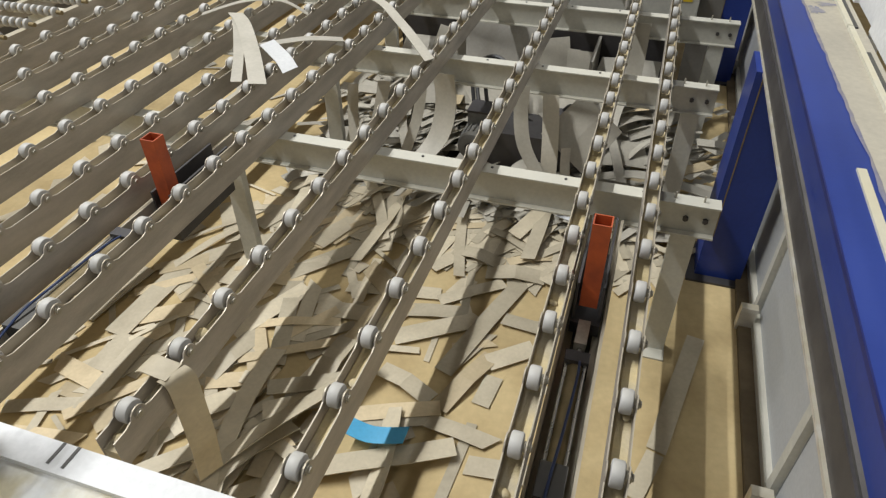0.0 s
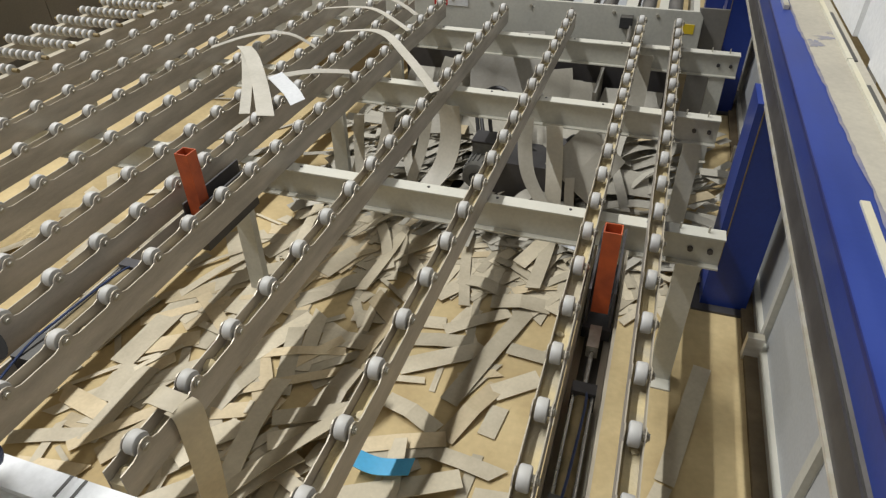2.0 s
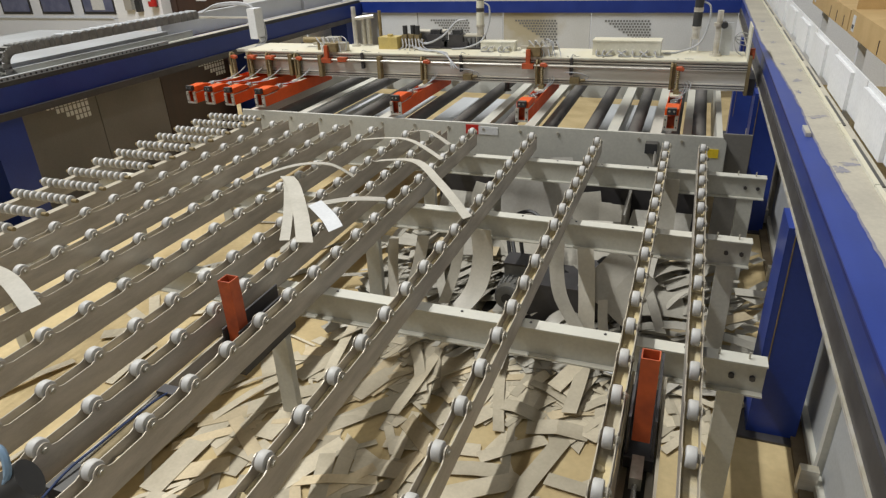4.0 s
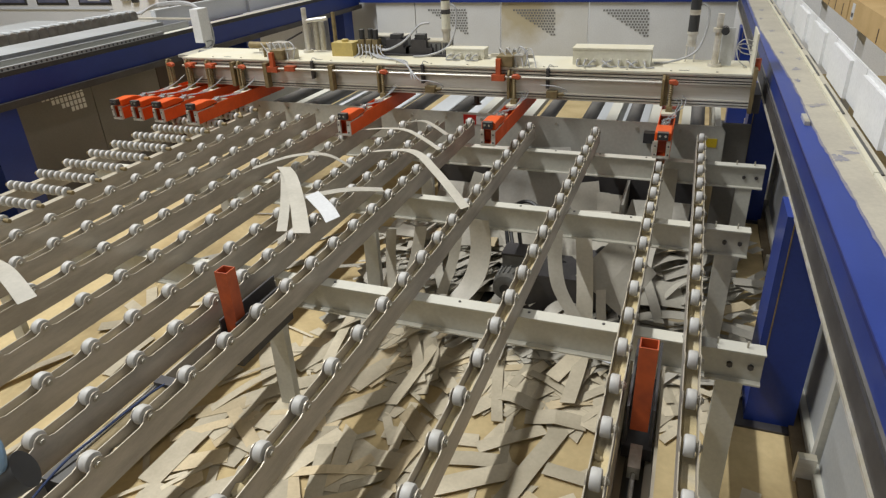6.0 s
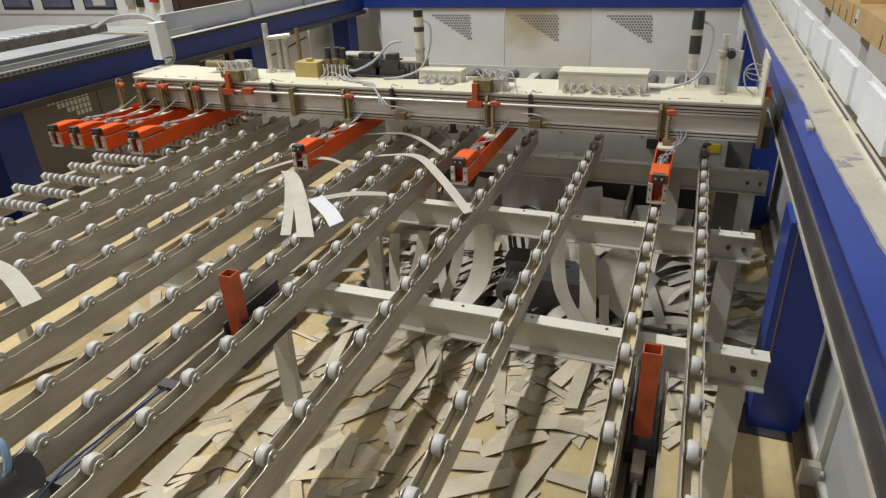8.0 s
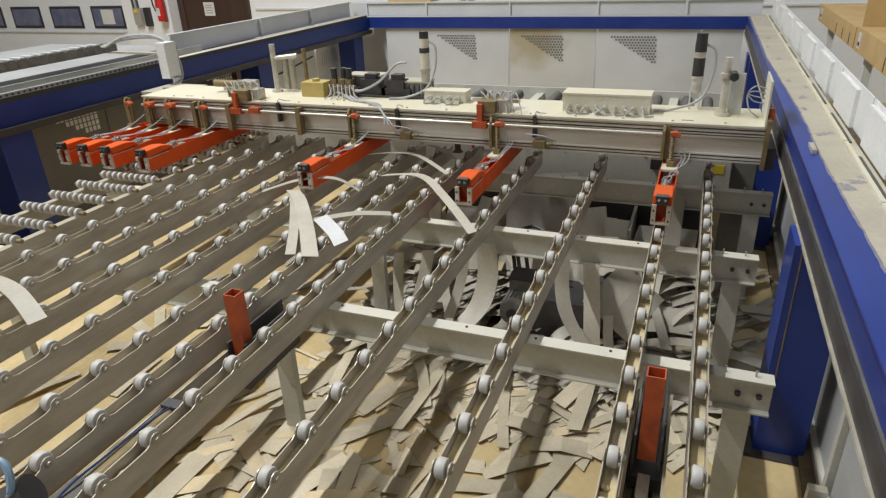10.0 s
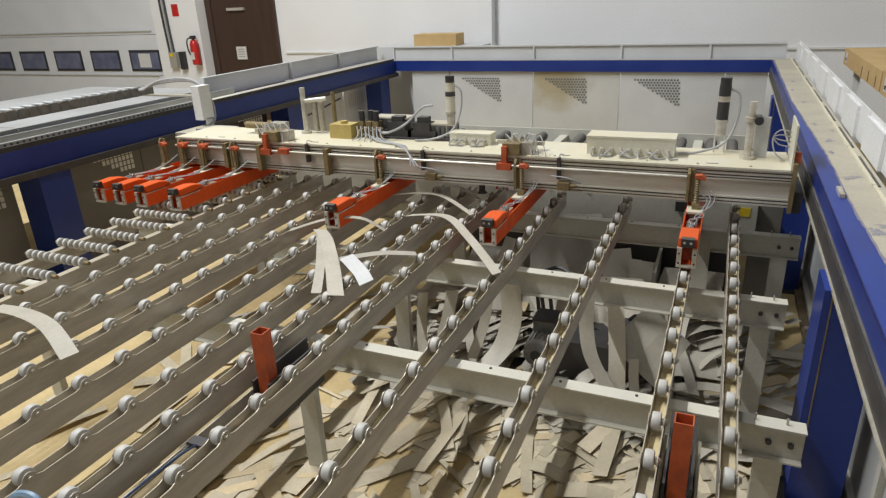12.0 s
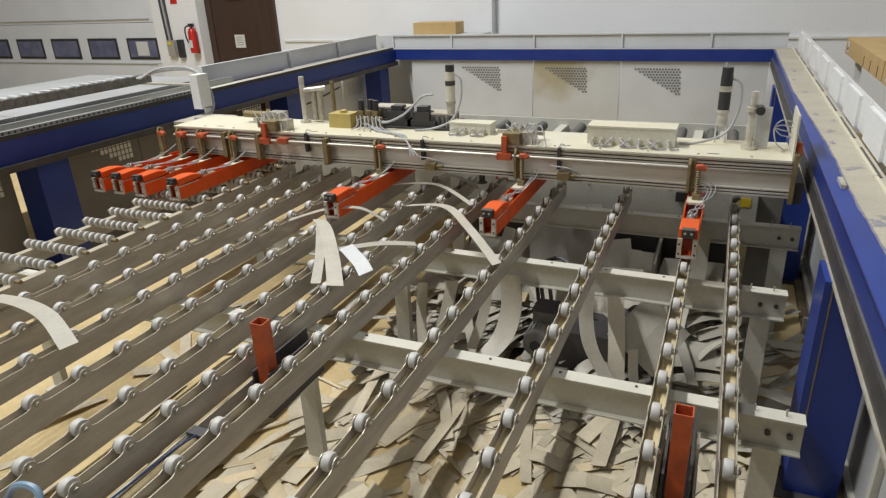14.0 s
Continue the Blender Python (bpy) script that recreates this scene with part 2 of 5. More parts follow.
def lathe(bm, profile, axis_from, axis_to, seg=16):
    """Rings (distance along the axis, radius) round the axis."""
    a, b = Vector(axis_from), Vector(axis_to)
    turn = (b - a).to_track_quat("Z", "Y").to_matrix()
    rings = []
    for d, r in profile:
        rings.append([bm.verts.new(a + turn @ Vector((r * math.cos(k * math.tau / seg), r * math.sin(k * math.tau / seg), d))) for k in range(seg)])
    for one, two in zip(rings, rings[1:]):
        for k in range(seg):
            bm.faces.new((one[k], one[(k + 1) % seg], two[(k + 1) % seg], two[k]))
    bm.faces.new(rings[0][::-1]), bm.faces.new(rings[-1])
    return bm


def tube(bm, points, r, seg=7, steps=6):
    """A hose through the points, rounded off between them."""
    pts = [Vector(p) for p in points]
    path = []
    for i in range(len(pts) - 1):
        a, b, c, d = pts[max(i - 1, 0)], pts[i], pts[i + 1], pts[min(i + 2, len(pts) - 1)]
        for k in range(steps):
            t = k / steps
            path.append(0.5 * (2 * b + (c - a) * t + (2 * a - 5 * b + 4 * c - d) * t * t + (3 * b - a - 3 * c + d) * t ** 3))
    path.append(pts[-1])
    rings = []
    side = Vector((0.3, 0.2, 1)).normalized()
    for i, p in enumerate(path):
        way = (path[min(i + 1, len(path) - 1)] - path[max(i - 1, 0)]).normalized()
        u = way.cross(side)
        if u.length < 0.05:
            u = way.cross(Vector((1, 0, 0)))
        u.normalize()
        w = way.cross(u)
        rings.append([bm.verts.new(p + r * (math.cos(k * math.tau / seg) * u + math.sin(k * math.tau / seg) * w)) for k in range(seg)])
    for one, two in zip(rings, rings[1:]):
        for k in range(seg):
            bm.faces.new((one[k], one[(k + 1) % seg], two[(k + 1) % seg], two[k]))
    bm.faces.new(rings[0][::-1]), bm.faces.new(rings[-1])
    return bm


def mesh_of(name, bm, mat, smooth=False):
    bmesh.ops.recalc_face_normals(bm, faces=bm.faces[:])
    me = bpy.data.meshes.new(name)
    bm.to_mesh(me)
    bm.free()
    me.materials.append(M[mat])
    if smooth:
        me.shade_smooth()
        me.set_sharp_from_angle(angle=radians(35))
    return me


def part(name, bm, mat, parent=None, label="", at=None, smooth=False):
    ob = new(name, mesh_of(name, bm, mat, smooth) if isinstance(bm, bmesh.types.BMesh) else bm)
    if parent is not None:
        ob.parent = parent
    if at is not None:
        ob.matrix_basis = at if isinstance(at, Matrix) else Matrix.Translation(at)
    if label:
        ob["label"] = label
    return ob


def thing(name, label, category, at=(0, 0, 0), group=""):
    ob = new(name)
    ob.empty_display_size = 0.05
    ob.matrix_basis = at if isinstance(at, Matrix) else Matrix.Translation(at)
    return tagged(ob, label, category, group)


def solid(name, bm, mat, label, category="", group="", kind="", smooth=False, at=None):
    return tagged(part(name, bm, mat, None, "", at, smooth), label, category, group, kind)


B = bmesh.new

# ---- the hall ----
solid("floor", box(B(), -20, -6, -0.1, 6, 10.8, 0), "floor", "dusty tan workshop floor with dirt stains", kind="structure")
solid("wall_north", box(B(), -20, 10.6, 0, 6, 10.8, 10.2), "wall", "white plastered hall wall behind the machine", kind="structure")
# unseen walls and ceiling, added in dark grey to hold back bounced fill light
solid("wall_east", box(B(), 6, -6, 0, 6.2, 10.8, 10.2), "wall_grey", "unseen grey hall wall, toned down to cut bounced light", kind="structure")
solid("wall_south", box(B(), -20, -6.2, 0, 6.2, -6, 10.2), "wall_grey", "unseen grey hall wall, toned down to cut bounced light", kind="structure")
solid("wall_west", box(B(), -20.2, -6.2, 0, -20, 10.8, 10.2), "wall_grey", "unseen grey hall wall, toned down to cut bounced light", kind="structure")
solid("ceiling", box(B(), -20.2, -6.2, 10.2, 6.2, 10.8, 10.4), "ceiling_sheet", "unseen grey hall ceiling, toned dark to cut bounced light", kind="structure")


def rail_beams():
    """The blue frame that carries the gantry, with its columns, tops and guide rails."""
    frame_ob = thing("machine_frame", "blue steel machine frame with dusty tan top faces", "frame")
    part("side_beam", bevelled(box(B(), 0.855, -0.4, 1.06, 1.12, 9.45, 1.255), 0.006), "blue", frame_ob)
    bm, rng = B(), random.Random(5)
    left = []
    for i in range(240):
        y = -0.4 + i * 9.85 / 239
        inner = 0.985 - 0.045 * max(0, min((y - 1.6) / 1.6, 1)) - 0.06 * max(0, min((y - 4.2) / 2.0, 1))
        left.append((inner + 0.003 * (noise.noise((y * 3, 0, 0)) + 0.6 * noise.noise((y * 11, 4, 0))) * (1.6 if y > 2.4 else 0.7) + rng.uniform(-0.0015, 0.0015), y))
    low = [bm.verts.new((x, y, 1.2585)) for x, y in left]
    far = [bm.verts.new((1.118, y, 1.2585)) for x, y in left]
    for i in range(239):
        bm.faces.new((low[i], far[i], far[i + 1], low[i + 1]))
    part("top_coat", bm, "dusty_top", frame_ob, "tan dusty top coat with a ragged edge")
    bm = B()
    thin = [bm.verts.new((x - 0.009 + 0.006 * noise.noise((y * 6, 9, 0)) + rng.uniform(-0.0015, 0.0015), y, 1.2565)) for x, y in left]
    inner = [bm.verts.new((x + 0.004, y, 1.2565)) for x, y in left]
    for i in range(239):
        bm.faces.new((thin[i], inner[i], inner[i + 1], thin[i + 1]))
    part("dust_edge", bm, "thin_dust", frame_ob, "thin dust fading out over blue paint")
    for x, y, rx, ry in ((1.02, 2.98, 0.045, 0.035), (0.975, 2.90, 0.03, 0.07), (1.05, 3.05, 0.02, 0.025), (0.985, 3.72, 0.04, 0.04), (1.03, 3.75, 0.025, 0.025), (0.965, 4.30, 0.02, 0.06), (0.99, 4.62, 0.03, 0.05), (1.04, 4.95, 0.016, 0.05), (0.955, 5.15, 0.022, 0.06), (0.96, 6.1, 0.03, 0.07), (0.92, 6.8, 0.02, 0.10), (0.96, 7.4, 0.03, 0.08)):
        bm, n, k = B(), 26, rng.uniform(0, 50)
        rim = []
        for a in range(n):
            c, d = math.cos(a * math.tau / n), math.sin(a * math.tau / n)
            r = 0.75 + 0.7 * noise.noise((c * 1.6 + k, d * 1.6, 0)) + 0.25 * noise.noise((c * 5, d * 5 + k, 0))
            rim.append(bm.verts.new((x + r * rx * c, y + r * ry * d, 1.2595)))
        bm.faces.new(rim)
        part("bare_patch", bm, "patch", frame_ob, "worn grey-blue patch")
    part("seam", bevelled(box(B(), 0.8525, -0.4, 1.243, 0.8565, 9.45, 1.2562), 0.001), "blue_seam", frame_ob, "dark seam along the beam's edge")
    part("guide_rail", bevelled(box(B(), 0.840, -0.4, 1.062, 0.855, 9.45, 1.150), 0.004), "dark", frame_ob, "dark steel guide rail")
    part("rail_lip", bevelled(box(B(), 0.832, -0.4, 1.052, 0.842, 9.45, 1.064), 0.002), "alu", frame_ob, "bright worn rail lip")
    part("rail_seam", bevelled(box(B(), 0.846, -0.4, 1.150, 0.857, 9.45, 1.159), 0.003), "rubber", frame_ob, "dirt-caked seam")
    part("side_beam", bevelled(box(B(), -4.85, 0.5, 1.06, -4.5, 9.45, 1.25), 0.006), "blue", frame_ob)
    part("beam_top", bevelled(box(B(), -4.80, 5.2, 1.25, -4.52, 9.45, 1.256), 0.002), "dusty_top", frame_ob, "tan dusty top face")
    part("guide_rail", bevelled(box(B(), -4.5, 0.5, 1.02, -4.46, 9.45, 1.075), 0.006), "dark", frame_ob, "dark steel guide rail")
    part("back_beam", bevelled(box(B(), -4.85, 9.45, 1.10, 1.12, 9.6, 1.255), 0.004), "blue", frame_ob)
    part("beam_top", bevelled(box(B(), -4.8, 9.46, 1.255, 1.1, 9.565, 1.261), 0.002), "dusty_top", frame_ob, "tan dusty top face")
    for y in (2.72, 5.1, 7.6):
        col = part("column", bevelled(box(B(), 0.81, y, 0.012, 1.02, y + 0.22, 1.06), 0.008), "blue", frame_ob)
        part("foot_plate", bevelled(box(B(), 0.77, y - 0.05, 0, 1.06, y + 0.27, 0.012), 0.003), "dark", col)
        part("edge_strip", bevelled(box(B(), 0.838, y - 0.003, 0.25, 0.843, y + 0.002, 1.05), 0.002), "brass", col, "worn bare edge")
    for y in (3.3, 6.6, 9.0):
        col = part("column", bevelled(box(B(), -4.82, y, 0.012, -4.55, y + 0.28, 1.06), 0.008), "blue", frame_ob)
        part("foot_plate", bevelled(box(B(), -4.88, y - 0.05, 0, -4.5, y + 0.33, 0.012), 0.003), "dark", col)
    part("paint_strip", bevelled(box(B(), 0.935, 0.45, 1.255, 0.957, 1.67, 1.262), 0.002), "cream", frame_ob, "bare tan edging strip")
    part("stop_block", bevelled(box(B(), 0.90, 3.36, 1.256, 0.922, 3.50, 1.275), 0.003), "alu", frame_ob)


rail_beams()


def panels():
    # back panels with triangular vents
    wall_ob = thing("rear_enclosure", "light grey sheet-metal enclosure with triangular vents", "enclosure")
    edges = [-4.25, -3.6, -2.27, -1.02, 0.33, 0.84]
    for i, (a, b) in enumerate(zip(edges, edges[1:])):
        bm = B()
        box(bm, a + 0.006, 9.50, 0.1, b - 0.006, 9.52, 1.1)
        p = part("panel", bevelled(bm, 0.003), "panel_dirty" if i == 2 else "panel", wall_ob, "dust-stained panel" if i == 2 else "")
        if 1 <= i <= 3:
            x0, x1 = ((-3.39, -2.77), (-2.09, -1.48), (-0.83, -0.21))[i - 1]
            v = B()
            rows = 10
            for r in range(rows):
                z = 1.0 - 0.036 * r
                left = x0 + (x1 - x0) * r / rows
                k = left
                while k < x1 - 0.02:
                    box(v, k, 9.494, z - 0.024, k + 0.026, 9.500, z)
                    k += 0.040
            part("vent", v, "chain", p, "triangular field of punched slots")
    # parapet on the rear beam
    edges = [-4.6, -3.6, -2.3, -1.05, 0.1, 1.02]
    for a, b in zip(edges, edges[1:]):
        bm = B()
        box(bm, a, 9.60, 1.255, b - 0.004, 9.62, 1.46)
        box(bm, a, 9.57, 1.44, b - 0.004, 9.60, 1.46)
        box(bm, a, 9.57, 1.262, a + 0.025, 9.60, 1.44)
        solid("rear_cover", bm, "panel", "grey folded sheet cover on the rear beam", "cover", "rear covers")


panels()

# ---- roller bed ----
PITCH, AXLE = 0.2, 0.88
NEAR, FAR = 0.63, 4.36
BARS = [(0.493, 0.092), (0.272, 0.098), (-0.168, 0.102), (-0.616, 0.116), (-1.056, 0.136), (-1.285, 0.152), (-1.501, 0.165), (-1.794, 0.007), (-2.085, 0.0), (-2.366, 0.17), (-2.64, 0.19)]


def wheel_mesh():
    bm = B()
    lathe(bm, [(-0.015, 0.008), (-0.015, 0.026), (-0.0135, 0.029), (-0.010, 0.0308), (0.010, 0.0308), (0.0135, 0.029), (0.015, 0.026), (0.015, 0.008)], (0, 0, 0), (1, 0, 0), 20)
    return mesh_of("wheel", bm, "wheel", True)


def bolt_mesh():
    bm = B()
    lathe(bm, [(0.015, 0.004), (0.016, 0.013), (0.030, 0.013), (0.0315, 0.009), (0.035, 0.0085), (0.0355, 0.004)], (0, 0, 0), (1, 0, 0), 10)
    return mesh_of("bolt", bm, "bolt", True)


WHEEL, BOLT = wheel_mesh(), bolt_mesh()


def channel(bm, x, y0, y1, wheels, w=0.026, t=0.0035, base=0.778):
    """An open channel: floor, two sides, and raised ears that hold the axles."""
    top = AXLE - 0.008
    box(bm, x - w, y0, base, x + w, y1, base + t)
    for s in (-1, 1):
        a, b = sorted((x + s * w, x + s * (w - t)))
        box(bm, a, y0, base + t, b, y1, top)
        for y in wheels:
            prism(bm, [(y - 0.044, top), (y + 0.044, top), (y + 0.026, AXLE - 0.002), (y + 0.020, AXLE + 0.010), (y + 0.011, AXLE + 0.018), (y, AXLE + 0.021), (y - 0.011, AXLE + 0.018), (y - 0.020, AXLE + 0.010), (y - 0.026, AXLE - 0.002)], "x", a, b)
    return bm


def roller_bar(x, phase):
    first = phase + PITCH * math.ceil((NEAR + 0.03 - phase) / PITCH)
    ys = []
    while first < FAR - 0.02:
        ys.append(first)
        first += PITCH
    bar = thing("roller_bar", "grey steel channel carrying a row of white plastic wheels", "roller bar", (0, 0, 0), "roller bars of the bed")
    part("channel", channel(B(), x, NEAR, FAR, ys), "steel", bar)
    part("dust_bed", box(B(), x - 0.0222, NEAR + 0.002, 0.783, x + 0.0222, FAR - 0.002, 0.832), "trough", bar, "yellow sawdust in the channel")
    for y in ys:
        w = part("wheel", WHEEL, "", bar, at=(x, y, AXLE))
        part("bolt", BOLT, "", w)


for bx, ph in BARS:
    roller_bar(bx, ph)


def roller_ring_mesh():
    return mesh_of("ring", lathe(B(), [(-0.0125, 0.012), (-0.0115, 0.022), (-0.0075, 0.0285), (0.0075, 0.0285), (0.0115, 0.022), (0.0125, 0.012)], (0, 0, 0), (1, 0, 0), 14), "wheel", True)


def roller_axle_mesh():
    return mesh_of("ribbed_roller", lathe(B(), [(-0.26, 0.006), (-0.26, 0.012), (0.262, 0.012), (0.262, 0.006)], (0, 0, 0), (1, 0, 0), 10), "brass", True)


def edge_track():
    track = thing("roller_track", "grey steel track of ribbed white cross rollers", "roller track")
    for x in (-2.90, -3.28):
        part("channel", bevelled(box(B(), x - 0.022, NEAR, 0.778, x + 0.022, FAR, 0.862), 0.004), "steel", track)
    ring, axle = roller_ring_mesh(), roller_axle_mesh()
    for i in range(17):
        roller = part("ribbed_roller", axle, "", track, at=(-3.10, 1.11 + 0.2 * i, AXLE))
        for k in range(10):
            part("ring", ring, "", roller, at=(-0.2195 + 0.048 * k, 0, 0))


edge_track()


def crossbeam(y, x1):
    bm = B()
    top, h, t = 0.774, 0.14, 0.007
    prism(bm, [(y - 0.005, top), (y + 0.06, top), (y + 0.06, top - t), (y + 0.03, top - t), (y + 0.03, top - h + t), (y + 0.06, top - h + t), (y + 0.06, top - h), (y - 0.005, top - h), (y - 0.005, top - h + t), (y + 0.022, top - h + t), (y + 0.022, top - t), (y - 0.005, top - t)], "x", -3.45, x1)
    ob = thing("crossbeam", "light grey steel I-beam under the roller bars", "beam", group="crossbeams of the bed")
    part("beam", bm, "beam", ob)
    for k in (0.04, 0.11):
        part("bolt", rod(B(), (x1 - k, y + 0.010, 0.70), (x1 - k, y + 0.022, 0.70), 0.011, 6), "dark", ob)
    for k in (0.06, 0.16):
        part("stud", rod(B(), (x1 - k, y + 0.03, 0.774), (x1 - k, y + 0.03, 0.80), 0.004, 6), "bolt", ob)
    for k in range(14):
        part("bolt_head", rod(B(), (-3.3 + 0.29 * k, y + 0.035, 0.774), (-3.3 + 0.29 * k, y + 0.035, 0.7775), 0.006, 6), "dark", ob)
    for x in (x1 - 0.10, -1.33, -3.2):
        leg = part("leg", bevelled(box(B(), x - 0.045, y + 0.01, 0.008, x + 0.045, y + 0.05, 0.634), 0.003), "beam", ob)
        part("foot_plate", bevelled(box(B(), x - 0.05, y - 0.05, 0, x + 0.05, y + 0.08, 0.008), 0.002), "beam", leg)


for cy, cx in ((2.143, 0.745), (3.166, 0.745), (4.119, 0.87)):
    crossbeam(cy, cx)


def end_rail():
    bm = B()
    prism(bm, [(-3.2, 0.63), (0.645, 0.63), (0.645, 0.845), (0.615, 0.885), (-3.2, 0.885)], "y", 4.56, 4.575)
    ob = solid("end_rail", bevelled(bm, 0.004), "beam", "light grey steel cross plate at the bed's end", "rail")
    for i in range(13):
        part("bolt", rod(B(), (-3.0 + 0.28 * i, 4.550, 0.84), (-3.0 + 0.28 * i, 4.560, 0.84), 0.012, 6), "bolt", ob)
    part("sensor", bevelled(box(B(), 0.13, 4.49, 0.76, 0.21, 4.56, 0.83), 0.008), "black", ob)
    part("sensor_rod", rod(B(), (0.20, 4.50, 0.68), (0.20, 4.50, 0.78), 0.012, 10), "alu", ob, smooth=True)
    part("sticker", box(B(), -1.18, 4.554, 0.80, -1.08, 4.560, 0.87), "red", ob, "small red and white sticker")
    part("sticker", box(B(), -1.08, 4.554, 0.80, -0.93, 4.560, 0.86), "paper", ob)
    part("label", box(B(), 0.50, 4.555, 0.74, 0.60, 4.560, 0.80), "yellow", ob, "plain yellow warning label")


end_rail()


def far_conveyor():
    ob = thing("roller_conveyor", "conveyor of long dark rollers behind the bed", "conveyor")
    for x in (-3.2, 0.60):
        part("side_frame", bevelled(box(B(), x - 0.02, 4.58, 0.55, x + 0.02, 6.75, 0.85), 0.003), "beam", ob)
    for i, x in enumerate((-3.0, -2.65, -2.25, -1.75, -1.35, -0.95, -0.62, -0.3, 0.02, 0.29, 0.47)):
        part("long_roller", rod(B(), (x, 4.62, 0.78), (x, 6.6, 0.78), 0.05, 18), "rubber", ob, smooth=True)
    for x in (-2.85, -2.05, -1.15, -0.78, -0.14, 0.17, 0.40):
        part("slat", bevelled(box(B(), x - 0.04, 4.58, 0.74, x + 0.04, 6.7, 0.78), 0.003), "beam", ob)
    # added dark plate: covers floor that should lie in shade
    part("side_skirt", bevelled(box(B(), 0.622, 4.66, 0.0, 0.80, 4.68, 0.88), 0.003), "shaded_sheet", ob, "added dark sheet in place of shaded floor beside the end rail")
    part("end_plate", bevelled(box(B(), -3.2, 6.7, 0.60, 0.60, 6.72, 0.84), 0.003), "beam", ob)
    for x in (-2.95, -1.9, -0.45):
        part("under_sheet", bevelled(box(B(), x, 4.62, 0.56, x + 0.75, 6.6, 0.57), 0.002), "panel", ob)
    for x in (-2.3, -1.15, 0.0):
        part("cross_tie", bevelled(box(B(), x - 0.2, 4.85, 0.70, x + 0.25, 4.93, 0.735), 0.004), "beam", ob)


far_conveyor()

# near table
table = thing("feed_table", "worn white table edge in front of the bed", "table")
part("board", bevelled(box(B(), -2.8, 0.05, 0.80, 0.0, 0.53, 0.858), 0.006, 2), "white_dirty", table, "dirty white board")
part("rim", bevelled(box(B(), -2.8, 0.53, 0.79, 0.0, 0.60, 0.875), 0.005, 2), "white", table, "white edge rail")
for tx in (-2.6, -0.2):
    part("leg", bevelled(box(B(), tx - 0.03, 0.25, 0, tx + 0.03, 0.31, 0.80), 0.004), "white", table)
for tx in (-0.70, -0.66):
    solid("tape_mark", box(B(), tx, 0.545, 0.875, tx + 0.008, 0.60, 0.8765), "black", "thin black tape mark on the white table", "tape", "tape marks")


# ---- pushers ----
def pusher(name, x, y):
    ob = thing(name, "worn orange square tube stop on a pneumatic slide", "stop", (x, y, 0), "orange stops")
    bm = B()
    for a, b, c, d in ((-0.027, -0.027, 0.027, -0.023), (-0.027, 0.023, 0.027, 0.027), (-0.027, -0.023, -0.023, 0.023), (0.023, -0.023, 0.027, 0.023)):
        box(bm, a, b, 0.74, c, d, 1.05)
    part("square_tube", bm, "orange_worn", ob)
    for s in (-1, 1):
        part("side_plate", bevelled(box(B(), s * 0.034, -0.045, 0.70, s * 0.042, 0.32, 0.845), 0.003), "dark", ob)
    part("carriage", bevelled(box(B(), -0.045, -0.06, 0.655, 0.045, 0.30, 0.70), 0.004), "dark", ob)
    part("clevis", bevelled(box(B(), -0.018, -0.16, 0.67, 0.018, -0.06, 0.715), 0.006), "bolt", ob)
    part("piston_rod", rod(B(), (0, -0.50, 0.69), (0, -0.14, 0.69), 0.008, 10), "chrome", ob, smooth=True)
    return ob


STOP_L = pusher("stop_post", -1.165, 1.593)
STOP_R = pusher("stop_post", 0.358, 1.563)


def slide(x, lift=0.0):
    ob = thing("pneumatic_slide", "steel guide with a pneumatic cylinder between roller bars", "actuator", (0, 0, lift), group="slides of the stops")
    for s in (-1, 1):
        part("guide", bevelled(box(B(), x + s * 0.052, 0.64, 0.64, x + s * 0.062, 2.08, 0.70), 0.002), "steel", ob)
        part("guide_foot", bevelled(box(B(), x + s * 0.030, 0.64, 0.634, x + s * 0.062, 2.14, 0.640), 0.002), "steel", ob)
    part("floor_plate", box(B(), x - 0.05, 0.66, 0.612, x + 0.05, 2.06, 0.620), "black", ob)
    part("cylinder", rod(B(), (x, 0.98, 0.69), (x, 1.32, 0.69), 0.026, 18), "brass", ob, "dirty amber cylinder tube", smooth=True)
    for s in (-1, 1):
        for z in (0.668, 0.712):
            part("tie_rod", rod(B(), (x + s * 0.026, 0.96, z), (x + s * 0.026, 1.34, z), 0.005, 8), "chrome", ob, smooth=True)
    part("end_cap", bevelled(box(B(), x - 0.035, 0.88, 0.652, x + 0.035, 0.98, 0.728), 0.006), "black", ob)
    part("end_cap", bevelled(box(B(), x - 0.035, 1.32, 0.652, x + 0.035, 1.36, 0.728), 0.006), "dark", ob)
    part("hose", tube(B(), [(x - 0.01, 0.66, 0.66), (x - 0.005, 0.9, 0.735), (x + 0.004, 1.05, 0.745), (x + 0.012, 1.25, 0.74), (x + 0.008, 1.34, 0.72)], 0.004), "hose_blue", ob, "dark blue air hose", smooth=True)
    for y in (0.80, 2.143):
        part("hanger", bevelled(box(B(), x - 0.062, y, 0.62, x + 0.062, y + 0.03, 0.634), 0.002), "steel", ob)


slide(0.358)
slide(-1.165, 0.10)


